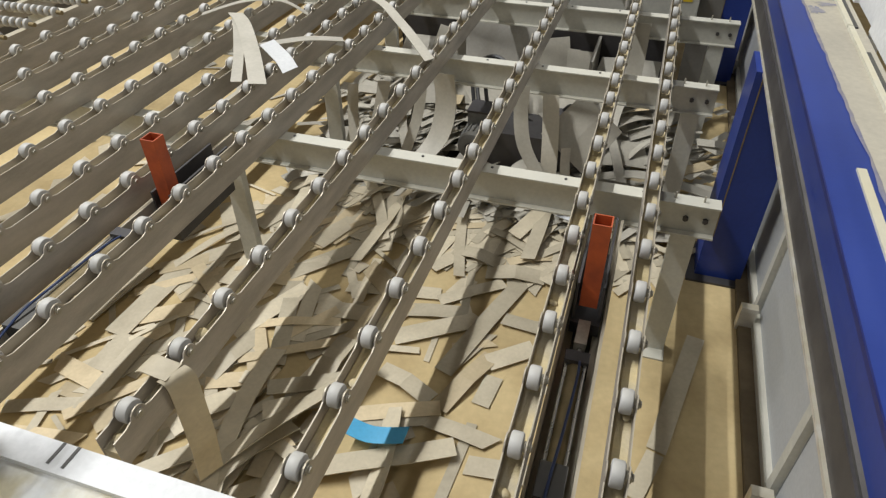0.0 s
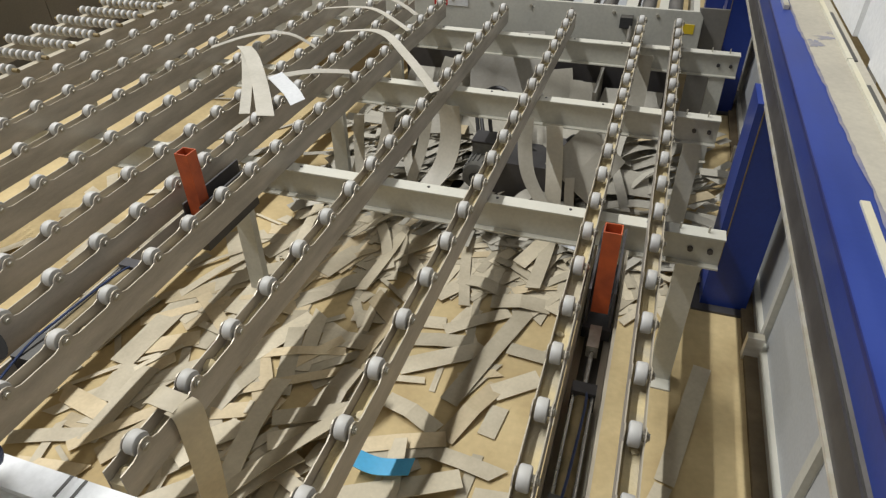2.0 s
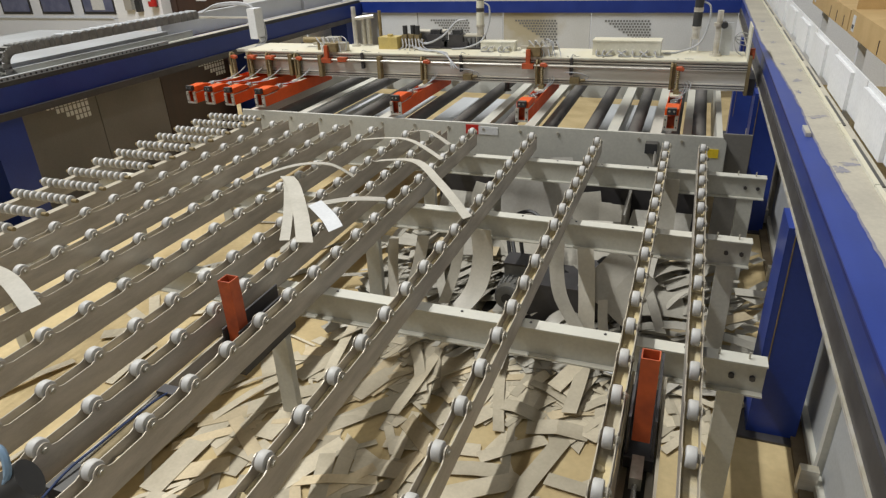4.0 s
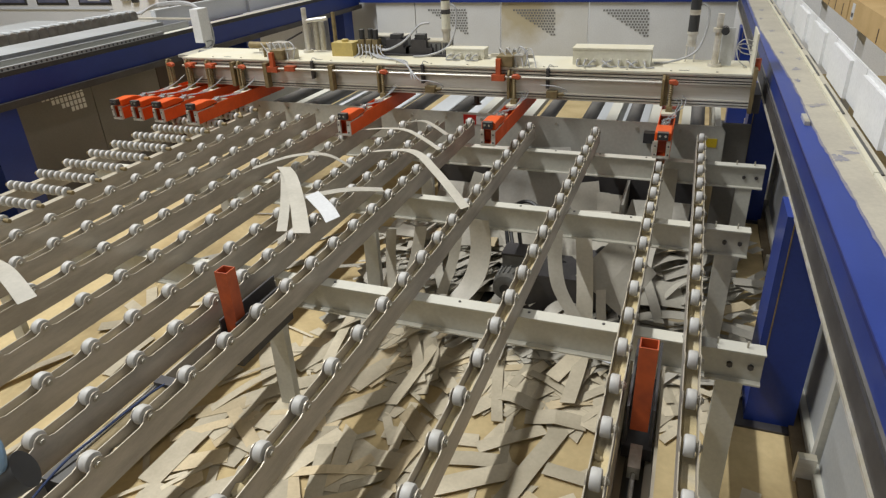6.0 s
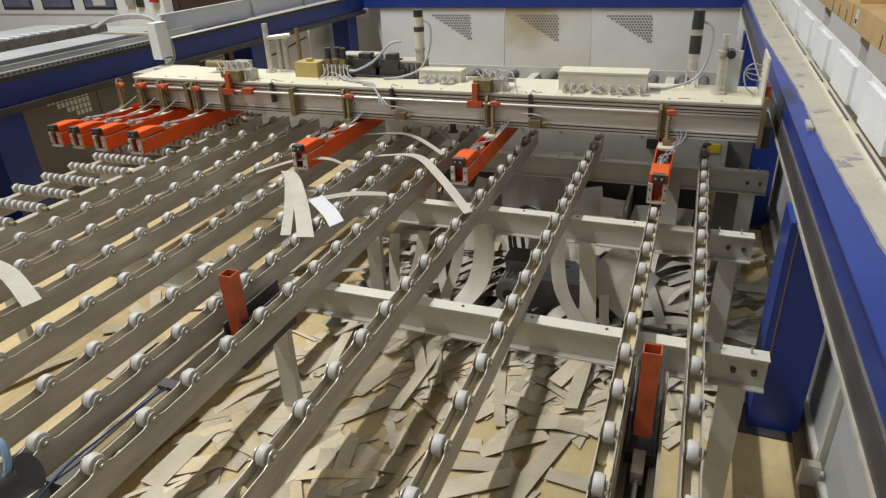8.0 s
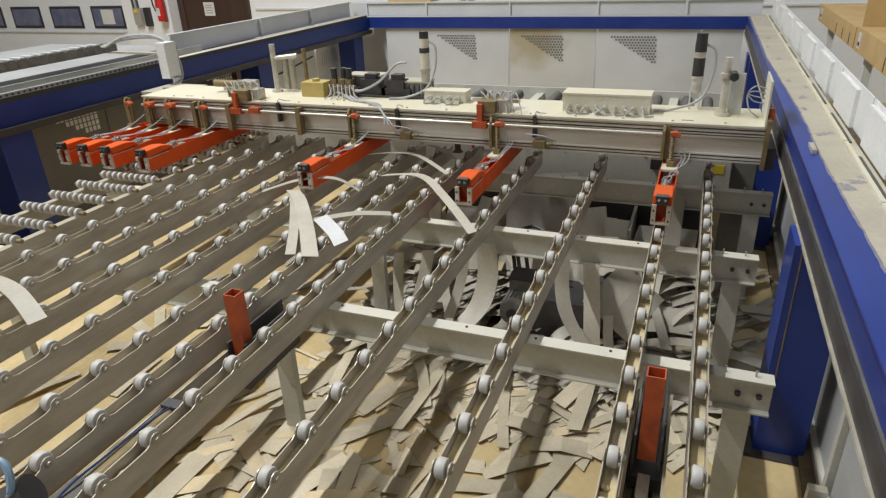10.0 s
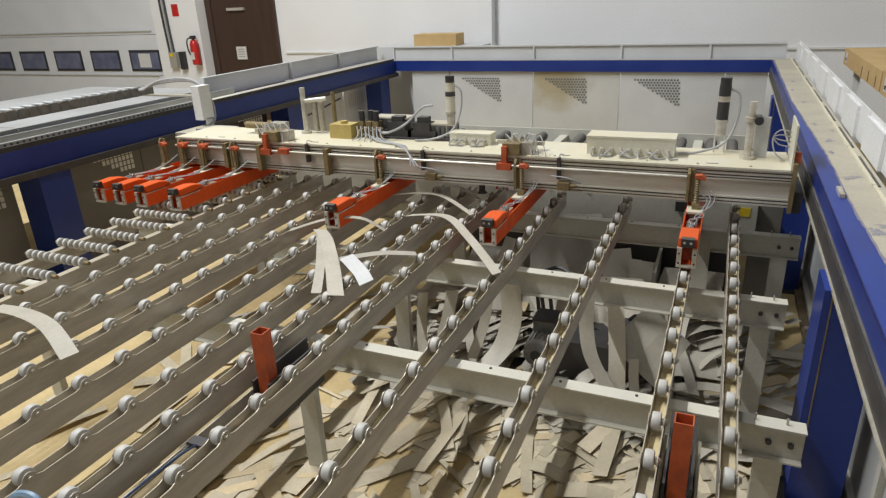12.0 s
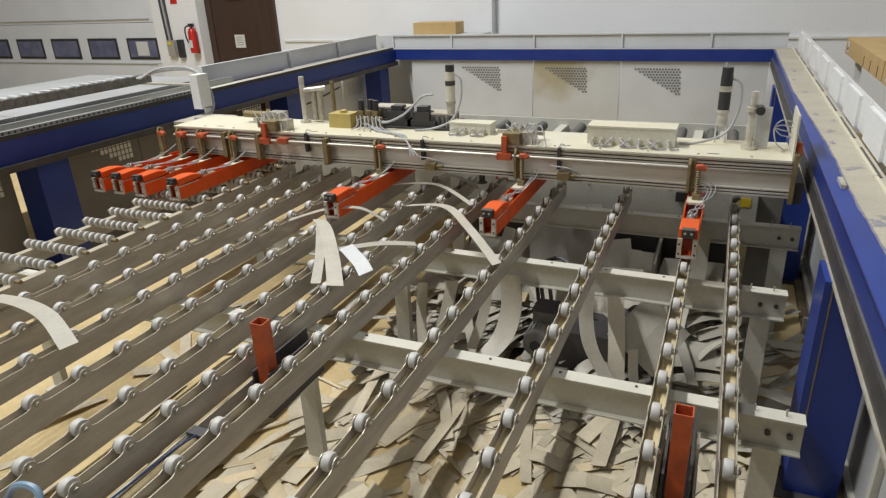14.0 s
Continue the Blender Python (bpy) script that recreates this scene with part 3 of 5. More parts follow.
# ---- gantry ----
def gripper(x, ob, tip=-0.72):
    """An open orange channel that reaches forward under the beam, with a jaw block, sensors and hoses, hung from a spring."""
    arm = B()
    for k in (-1, 1):
        prism(arm, [(tip + 0.012, 0.914), (0.42, 0.914), (0.42, 0.998), (-0.15, 1.014), (tip + 0.26, 1.012), (tip + 0.012, 1.000)], "x", x + k * 0.047, x + k * 0.0425)
    box(arm, x - 0.0425, tip + 0.02, 0.914, x + 0.0425, 0.42, 0.919)
    g = part("gripper", arm, "orange", ob, "orange sheet-steel gripper arm")
    jaw = B()
    prism(jaw, [(tip + 0.02, 1.007), (tip + 0.10, 1.010), (tip + 0.25, 1.018), (tip + 0.22, 1.044), (tip + 0.15, 1.058), (tip + 0.02, 1.056)], "x", x - 0.045, x + 0.045)
    part("jaw", bevelled(jaw, 0.004), "orange", g)
    part("jaw_edge", bevelled(box(B(), x + 0.0445, tip + 0.012, 1.0005, x + 0.0475, tip + 0.20, 1.0065), 0.001), "alu", g, "bare metal edge under the jaw")
    part("sensor_block", bevelled(box(B(), x - 0.030, tip - 0.014, 1.022, x + 0.030, tip + 0.022, 1.064), 0.005), "black", g)
    for k in (-1, 1):
        part("sensor_eye", rod(B(), (x + k * 0.015, tip - 0.018, 1.046), (x + k * 0.015, tip - 0.013, 1.046), 0.007, 10), "chrome", g)
    lip = B()
    for k in (-1, 1):
        box(lip, x + k * 0.024, tip - 0.004, 0.912, x + k * 0.046, tip + 0.012, 1.012)
    box(lip, x - 0.024, tip - 0.004, 0.912, x + 0.024, tip + 0.012, 0.924)
    part("front_lip", lip, "alu", g, "bare metal front lip")
    for k in (-1, 1):
        for z in (0.935, 0.985):
            part("lip_bolt", rod(B(), (x + k * 0.036, tip - 0.009, z), (x + k * 0.036, tip - 0.004, z), 0.005, 8), "dark", g)
    part("slot_back", box(B(), x - 0.042, tip + 0.075, 0.924, x + 0.042, tip + 0.08, 0.988), "orange_worn", g)
    part("cylinder", bevelled(box(B(), x - 0.022, tip + 0.27, 0.955, x + 0.022, tip + 0.40, 1.010), 0.008), "alu", g)
    part("cylinder_head", rod(B(), (x - 0.005, tip + 0.24, 1.015), (x - 0.005, tip + 0.33, 1.02), 0.022, 14), "chrome", g, smooth=True)
    for k in (-1, 1):
        part("fitting", rod(B(), (x + k * 0.016, tip + 0.31, 1.01), (x + k * 0.020, tip + 0.31, 1.045), 0.007, 8), "chrome", g, smooth=True)
    part("root_plate", bevelled(box(B(), x - 0.044, -0.15, 1.002, x + 0.044, -0.03, 1.014), 0.003), "cream", g)
    part("root_block", bevelled(box(B(), x - 0.020, -0.10, 1.014, x + 0.020, -0.045, 1.045), 0.006), "brass", g)
    spring = B()
    lathe(spring, [(0.0, 0.005)] + [(0.004 + 0.0068 * k, 0.0085 + 0.0055 * (k % 2)) for k in range(23)] + [(0.162, 0.005)], (x, -0.07, 1.04), (x, -0.07, 1.3), 10)
    part("spring", spring, "brass", g, "dust-caked coil spring", smooth=True)
    br = B()
    prism(br, [(-0.050, 1.035), (-0.004, 1.035), (-0.004, 1.232), (-0.034, 1.232), (-0.050, 1.205)], "x", x - 0.060, x - 0.042)
    box(br, x - 0.042, -0.022, 1.035, x - 0.020, -0.004, 1.225)
    part("bracket", bevelled(br, 0.003), "brass", g)
    clamp = B()
    prism(clamp, [(x - 0.018, 1.188), (x + 0.034, 1.178), (x + 0.042, 1.196), (x + 0.020, 1.214), (x - 0.018, 1.210)], "y", -0.084, -0.045)
    part("clamp", bevelled(clamp, 0.004), "orange_worn", g)
    for k, (dz, dx) in enumerate(((0.0, 0.0), (0.014, 0.022), (-0.012, -0.018))):
        part("hose", tube(B(), [(x + 0.05 + dx, -0.002, 1.085 + dz), (x + 0.075 + dx, -0.07, 1.075 + dz), (x + 0.06 + dx, -0.15, 1.045 + dz), (x + 0.03 - dx, -0.24, 1.022), (x + dx, -0.32, 1.025), (x + (k - 1) * 0.014, tip + 0.30, 1.035)], 0.0028), "hose", g, smooth=True)


def motor(ob, x, y, dark, h=1.59):
    m = part("motor", rod(B(), (x, y, 1.36), (x, y, h), 0.036, 20), "black" if dark else "cream", ob, smooth=True)
    part("motor_cap", rod(B(), (x, y, h), (x, y, h + 0.05), 0.034, 20), "black", m, smooth=True)
    part("band", rod(B(), (x, y, h - 0.10), (x, y, h - 0.065), 0.038, 20), "alu" if dark else "dark", m, smooth=True)
    part("band", rod(B(), (x, y, 1.355), (x, y, 1.375), 0.040, 20), "alu", m, smooth=True)
    part("gear_head", rod(B(), (x, y, 1.27), (x, y, 1.36), 0.032, 20), "alu", m, smooth=True)
    for dx, dy in ((-0.03, -0.03), (0.03, -0.03), (-0.03, 0.03), (0.03, 0.03)):
        part("standoff", rod(B(), (x + dx, y + dy, 1.16), (x + dx, y + dy, 1.28), 0.006, 8), "alu", m)
    part("cable", tube(B(), [(x + 0.03, y, h - 0.02), (x + 0.09, y - 0.01, h - 0.06), (x + 0.09, y - 0.03, 1.38), (x + 0.03, y - 0.08, 1.24), (x - 0.12, y - 0.12, 1.18), (x - 0.24, y - 0.16, 1.175)], 0.008), "hose", m, smooth=True)


def terminal_box(ob, x0, x1, y0, y1, top, n):
    b = part("terminal_box", bevelled(box(B(), x0, y0, 1.164, x1, y1, top), 0.008), "cream", ob)
    part("box_lid", bevelled(box(B(), x0 - 0.004, y0 - 0.004, top, x1 + 0.004, y1 + 0.004, top + 0.012), 0.003), "cream", b)
    rng = random.Random(n)
    for i in range(n):
        x = x0 + (i + 0.7) * (x1 - x0) / (n + 0.4)
        part("cable_gland", rod(B(), (x, y0 - 0.035, 1.200), (x, y0, 1.200), 0.015, 10), "alu", b, smooth=True)
        d = rng.uniform(-0.05, 0.08)
        part("cable", tube(B(), [(x, y0 - 0.03, 1.200), (x + d * 0.3, y0 - 0.075, 1.205), (x + d, y0 - 0.09, 1.175), (x + d + 0.05, y0 - 0.06, 1.172)], 0.0055), "hose", b, smooth=True)


def gantry():
    ob = thing("gantry", "dusty aluminium gantry carriage with seven orange grippers", "gantry", (0, 3.867, 0))
    outline = [(0.44, 0.937), (0.44, 1.150), (0.0, 1.150), (0.0, 1.138), (0.012, 1.136), (0.012, 1.132), (0.0, 1.130), (0.0, 1.116), (0.014, 1.114), (0.014, 1.108), (0.002, 1.106), (0.002, 1.098), (0.014, 1.096), (0.014, 1.092), (0.004, 1.090), (0.004, 1.080), (0.018, 1.078), (0.018, 0.980), (0.004, 0.978), (0.004, 0.970), (0.014, 0.968), (0.014, 0.962), (0.0, 0.960), (0.0, 0.950), (0.012, 0.948), (0.012, 0.944), (0.0, 0.942), (0.0, 0.932)]
    part("beam", prism(B(), outline, "x", -3.96, 0.775), "alu", ob, "dusty silver aluminium profile beam")
    for z0, z1, d in ((1.1315, 1.1365, 0.0), (1.1085, 1.1135, 0.002), (1.0925, 1.0965, 0.004), (0.9625, 0.9675, 0.002), (0.9445, 0.9485, 0.0)):
        part("groove", box(B(), -3.96, d + 0.003, z0, 0.775, 0.016, z1), "dark", ob)
    part("top_plate", bevelled(box(B(), -3.96, -0.012, 1.152, 0.765, 0.46, 1.164), 0.002), "cream", ob, "cream top plate under yellow dust")
    part("end_plate", bevelled(box(B(), 0.765, 0.02, 1.10, 0.775, 0.36, 1.42), 0.004), "cream", ob)
    part("end_frame", bevelled(box(B(), 0.776, -0.015, 0.90, 0.80, 0.40, 1.20), 0.004), "brass", ob, "dirty end plate")
    part("guide_roller", rod(B(), (0.80, 0.10, 1.17), (0.80, 0.10, 1.25), 0.02, 14), "orange_worn", ob, smooth=True)
    part("shaft", rod(B(), (-3.94, -0.045, 1.098), (0.20, -0.045, 1.098), 0.010, 12), "alu", ob, smooth=True)
    for x in (-2.42, -3.06, -3.40):
        part("bracket", bevelled(box(B(), x - 0.018, -0.06, 0.935, x + 0.018, 0.0, 1.14), 0.004), "brass", ob)
    for x in (-0.98, -2.98):
        c = part("clamp_arm", bevelled(box(B(), x - 0.018, -0.06, 1.07, x + 0.018, -0.025, 1.23), 0.005), "orange_worn", ob)
        part("clamp_foot", bevelled(box(B(), x - 0.05, -0.07, 1.07, x + 0.05, -0.02, 1.115), 0.01), "orange_worn", c)
        part("clamp_drive", bevelled(box(B(), x - 0.02, -0.03, 1.17, x + 0.10, 0.14, 1.245), 0.012), "brass", c)
        part("valve", bevelled(box(B(), x + 0.10, 0.02, 1.164, x + 0.17, 0.12, 1.245), 0.01), "bolt", c)
        part("hose", tube(B(), [(x + 0.12, 0.05, 1.26), (x + 0.15, 0.02, 1.31), (x + 0.21, 0.0, 1.27), (x + 0.20, -0.02, 1.18)], 0.005), "hose", c, smooth=True)
    for x in (-2.80, -3.62, -3.84):
        part("wedge", bevelled(box(B(), x - 0.05, -0.075, 1.085, x + 0.04, -0.02, 1.125), 0.012), "orange_worn", ob)
    terminal_box(ob, -0.46, 0.10, 0.15, 0.32, 1.275, 9)
    terminal_box(ob, -1.50, -1.18, 0.24, 0.36, 1.235, 4)
    y = part("junction_box", bevelled(box(B(), -2.54, 0.22, 1.164, -2.34, 0.36, 1.275), 0.008), "yellowbox", ob)
    part("knob", rod(B(), (-2.44, 0.29, 1.275), (-2.44, 0.29, 1.295), 0.03, 14), "yellowbox", y, smooth=True)
    motor(ob, 0.36, 0.40, True)
    motor(ob, -1.55, 0.40, False)
    for x, w in ((-2.0, 0.16), (-1.78, 0.14)):
        d = part("drive", bevelled(box(B(), x - w / 2 - 0.05, 0.34, 1.164, x + w / 2 + 0.05, 0.45, 1.225), 0.006), "dark", ob)
        part("drive_cover", bevelled(box(B(), x - w / 2, 0.34, 1.225, x + w / 2, 0.44, 1.29), 0.006), "dark", d)
        part("drive_head", bevelled(box(B(), x - w / 4, 0.35, 1.29, x + w / 3, 0.43, 1.33), 0.006), "black", d)
    for x, y0, w, z in ((-2.08, 0.40, 0.30, 1.30), (-1.66, 0.37, 0.26, 1.27)):
        d = part("drive", bevelled(box(B(), x - w / 2, y0, 1.164, x + w / 2, y0 + 0.14, z), 0.006), "chain", ob, "grey drive with dusty top")
        part("drive_lid", bevelled(box(B(), x - w / 2 - 0.006, y0 - 0.006, z, x + w / 2 + 0.006, y0 + 0.146, z + 0.012), 0.003), "alu", d)
        for k in range(6):
            part("fin", box(B(), x - w / 2 + 0.02 + k * w / 6, y0 - 0.010, 1.18, x - w / 2 + 0.03 + k * w / 6, y0, z - 0.015), "dark", d)
    part("drive_tray", bevelled(box(B(), -2.24, 0.30, 1.164, -1.50, 0.56, 1.176), 0.003), "dark", ob)
    for x in (-2.36, -2.10):
        part("fitting", rod(B(), (x, 0.28, 1.164), (x, 0.28, 1.25), 0.018, 10), "brass", ob, smooth=True)
    for k in range(7):
        x = -2.32 + 0.035 * k
        part("fitting", rod(B(), (x, 0.30, 1.165), (x + 0.01, 0.29, 1.225 + 0.012 * (k % 3)), 0.010, 8), "brass" if k % 2 else "alu", ob, smooth=True)
        part("hose", tube(B(), [(x, 0.29, 1.22), (x + 0.02, 0.25, 1.26), (x + 0.05, 0.20, 1.20), (x + 0.03 + 0.02 * k, 0.14, 1.172)], 0.0045), "hose", ob, smooth=True)
    for x0 in (-3.14, -1.00):
        for k in range(5):
            part("fitting", rod(B(), (x0 + 0.045 * k, 0.10 + 0.03 * (k % 3), 1.165), (x0 + 0.045 * k, 0.10 + 0.03 * (k % 3), 1.24 + 0.022 * ((k * 2) % 3)), 0.014, 10), ("brass", "alu", "chrome")[k % 3], ob, smooth=True)
            part("hose", tube(B(), [(x0 + 0.045 * k, 0.10, 1.24), (x0 + 0.06 * k, 0.06, 1.29), (x0 + 0.05 * k + 0.08, 0.02, 1.22), (x0 + 0.05 * k + 0.10, -0.01, 1.168)], 0.004), "hose", ob, smooth=True)
        part("valve_bar", bevelled(box(B(), x0 - 0.10, 0.16, 1.20, x0 + 0.24, 0.19, 1.225), 0.004), "alu", ob)
    for i, x in enumerate((-2.30, -2.23, -2.17)):
        v = part("valve", rod(B(), (x, 0.34 + 0.03 * (i % 2), 1.29), (x, 0.34 + 0.03 * (i % 2), 1.37), 0.024, 14), "black", ob, smooth=True)
        part("valve_body", bevelled(box(B(), x - 0.025, 0.31, 1.164, x + 0.025, 0.39, 1.29), 0.008), "brass", v)
    for k in range(3):
        part("cable", tube(B(), [(-2.25 + 0.02 * k, 0.26, 1.20), (-2.05, 0.20 - 0.03 * k, 1.176), (-1.85 + 0.03 * k, 0.05, 1.178), (-1.72, -0.03, 1.14), (-1.68 + 0.03 * k, -0.08, 1.06)], 0.006), "hose", ob, smooth=True)
    for k in range(2):
        part("cable", tube(B(), [(-2.20, 0.36, 1.26), (-2.05, 0.26 - 0.03 * k, 1.22), (-1.90, 0.30, 1.28), (-1.78, 0.36, 1.40), (-1.72 + 0.03 * k, 0.38, 1.42)], 0.009), "hose", ob, smooth=True)
    post = part("sensor_post", rod(B(), (0.53, 0.23, 1.164), (0.53, 0.23, 1.52), 0.022, 16), "alu", ob, smooth=True)
    part("flange", rod(B(), (0.53, 0.23, 1.164), (0.53, 0.23, 1.185), 0.045, 16), "alu", post, smooth=True)
    part("ring", rod(B(), (0.53, 0.23, 1.40), (0.53, 0.23, 1.425), 0.04, 16), "alu", post, smooth=True)
    part("sensor", rod(B(), (0.57, 0.17, 1.412), (0.57, 0.26, 1.412), 0.026, 14), "black", post, smooth=True)
    part("back_plate", bevelled(box(B(), 0.56, 0.27, 1.164, 0.64, 0.285, 1.42), 0.003), "panel", post)
    post = part("sensor_post", rod(B(), (-2.86, 0.36, 1.164), (-2.86, 0.36, 1.54), 0.022, 16), "alu", ob, smooth=True)
    part("flange", rod(B(), (-2.86, 0.36, 1.164), (-2.86, 0.36, 1.185), 0.045, 16), "alu", post, smooth=True)
    part("crossbar", rod(B(), (-2.86, 0.36, 1.43), (-2.66, 0.40, 1.45), 0.018, 12), "alu", post, smooth=True)
    for x in (-2.78, -2.72):
        part("cylinder", rod(B(), (x, 0.40, 1.18), (x, 0.40, 1.42), 0.026, 16), "bolt", post, smooth=True)
    part("striped_post", rod(B(), (-2.60, 0.41, 1.22), (-2.60, 0.41, 1.50), 0.017, 12), "brass", post, smooth=True)
    part("actuator", bevelled(box(B(), -3.14, 0.22, 1.164, -3.00, 0.32, 1.265), 0.012), "bolt", ob)
    part("actuator_rod", rod(B(), (-3.40, 0.26, 1.235), (-3.16, 0.26, 1.235), 0.03, 14), "brass", ob, smooth=True)
    for k in range(4):
        part("cable", tube(B(), [(0.765, 0.28, 1.24 + 0.03 * k), (0.70, 0.24, 1.26 + 0.03 * k), (0.66, 0.20 + 0.01 * k, 1.30), (0.68, 0.18, 1.22), (0.74, 0.20, 1.17)], 0.004), "hose", ob, smooth=True)
    for i in range(16):
        x = -3.95 + i * 0.30
        part("screw", rod(B(), (x, 0.03, 1.164), (x, 0.03, 1.170), 0.008, 8), "bolt", ob)
    for x in (-3.55, -2.62, -1.02, -0.62, 0.30):
        part("slot", box(B(), x, 0.055, 1.164, x + 0.07, 0.068, 1.1652), "black", ob)
    for x in (-0.62, -1.62, -2.62):
        c = part("sensor_clip", bevelled(box(B(), x, -0.03, 1.02, x + 0.022, 0.01, 1.165), 0.004), "dark", ob)
        part("wire", tube(B(), [(x + 0.01, -0.02, 1.16), (x + 0.02, -0.01, 1.19), (x + 0.04, 0.03, 1.172)], 0.003), "hose", c, smooth=True)
    for x in (-1.52, -0.55):
        c = part("valve_pair", bevelled(box(B(), x - 0.06, -0.06, 0.955, x + 0.02, -0.005, 1.005), 0.01), "brass", ob)
        part("fitting", rod(B(), (x + 0.02, -0.03, 0.98), (x + 0.07, -0.03, 0.985), 0.014, 10), "brass", c, smooth=True)
        part("hose", tube(B(), [(x + 0.06, -0.03, 0.985), (x + 0.10, -0.08, 1.02), (x + 0.02, -0.12, 1.06), (x - 0.10, -0.06, 1.05)], 0.004), "hose", c, smooth=True)
    foot = part("foot", rod(B(), (-1.22, 0.16, 0.84), (-1.22, 0.16, 0.937), 0.022, 14), "dark", ob, smooth=True)
    part("foot_pad", rod(B(), (-1.22, 0.16, 0.825), (-1.22, 0.16, 0.84), 0.04, 14, 0.024), "rubber", foot, smooth=True)
    # the carriage is built to the span between the rails
    for p in ob.children_recursive:
        p.data.transform(Matrix.Translation((0.0294, 0, 0.1766)) @ Matrix.Scale(0.92, 4))
    for x in (0.275, -0.75, -1.75, -3.0, -3.31, -3.515, -3.71):
        gripper(x, ob)
    part("end_carriage", bevelled(box(B(), 0.768, 0.02, 1.00, 0.812, 0.36, 1.12), 0.006), "dark", ob)
    # cable guide arm at the chain side
    arm = part("chain_arm", bevelled(box(B(), -3.985, 0.62, 1.25, -3.895, 0.76, 1.545), 0.006), "white", ob, "white sheet cable box")
    part("arm_bar", bevelled(box(B(), -4.70, 0.69, 1.44, -3.985, 0.75, 1.455), 0.004), "alu", arm)
    for k in range(4):
        part("cable", tube(B(), [(-4.60 + 0.02 * k, 0.60, 1.505), (-4.40, 0.70, 1.56 + 0.008 * k), (-4.10, 0.77, 1.565 + 0.006 * k), (-3.96 + 0.01 * k, 0.78, 1.44), (-3.95 + 0.02 * k, 0.76, 1.24), (-3.90 + 0.02 * k, 0.55, 1.18), (-3.70 + 0.02 * k, 0.32, 1.235)], 0.010), "hose", arm, smooth=True)
    part("arm_foot", bevelled(box(B(), -3.97, 0.34, 1.17, -3.58, 0.70, 1.195), 0.005), "alu", arm)
    part("arm_stay", bevelled(box(B(), -3.91, 0.66, 1.19, -3.895, 0.74, 1.26), 0.003), "white", arm)
    for i in range(19):
        y0 = 0.60 - i * 0.09
        link = B()
        for k in (-1, 1):
            prism(link, [(y0 - 0.086, 1.452), (y0 - 0.012, 1.452), (y0, 1.470), (y0, 1.508), (y0 - 0.012, 1.526), (y0 - 0.086, 1.526)], "x", -4.64 + k * 0.060, -4.64 + k * 0.048)
        box(link, -4.686, y0 - 0.050, 1.452, -4.594, y0 - 0.030, 1.458)
        part("chain_link", link, "chain", arm)
        part("crossbar", box(B(), -4.70, y0 - 0.062, 1.527, -4.58, y0 - 0.024, 1.536), "panel", arm, "pale crossbar of the cable chain")
    return ob


GANTRY = gantry()


def chain_bend():
    """The bend of the cable chain: a half round of links and the strand that follows it."""
    ob = thing("cable_chain", "dark grey plastic cable chain with a rolling bend", "cable chain", (-4.64, 3.03, 1.27))
    def link(m):
        bm = B()
        for s in (-1, 1):
            box(bm, s * 0.052, -0.022, -0.032, s * 0.043, 0.022, 0.032, m)
        box(bm, -0.052, -0.008, 0.032, 0.052, 0.008, 0.040, m)
        part("chain_link", bm, "chain", ob)
    for k in range(9):
        a = math.pi * k / 8
        link(Matrix.Translation((0, -0.105 * math.sin(a), 0.105 - 0.105 * math.cos(a) + 0.005)) @ Matrix.Rotation(-a, 4, "X") @ Matrix.Rotation(math.pi, 4, "X"))
    for i in range(32):
        link(Matrix.Translation((0, 0.04 + i * 0.05, 0.215)))
    return ob


CHAIN_BEND = chain_bend()

# ---- left side of the machine ----
tray = thing("chain_tray", "light grey sheet tray that carries the cable chain", "tray")
part("tray_floor", bevelled(box(B(), -4.72, 0.6, 1.255, -4.56, 5.9, 1.268), 0.003), "beam", tray)
part("tray_side", bevelled(box(B(), -4.745, 0.6, 1.255, -4.725, 5.9, 1.33), 0.003), "cover", tray)
part("perforated_strip", bevelled(box(B(), -4.56, 0.6, 1.255, -4.525, 5.3, 1.315), 0.004), "cover", tray, "perforated grey strip")
part("seal", bevelled(box(B(), -4.522, 0.6, 1.2505, -4.501, 9.4, 1.288), 0.004), "black", tray, "black rubber seal")
holes = B()
for i in range(90):
    rod(holes, (-4.5255, 0.7 + i * 0.05, 1.298), (-4.5235, 0.7 + i * 0.05, 1.298), 0.011, 6)
tagged(part("punched_holes", holes, "dark", tray), kind="stuff")


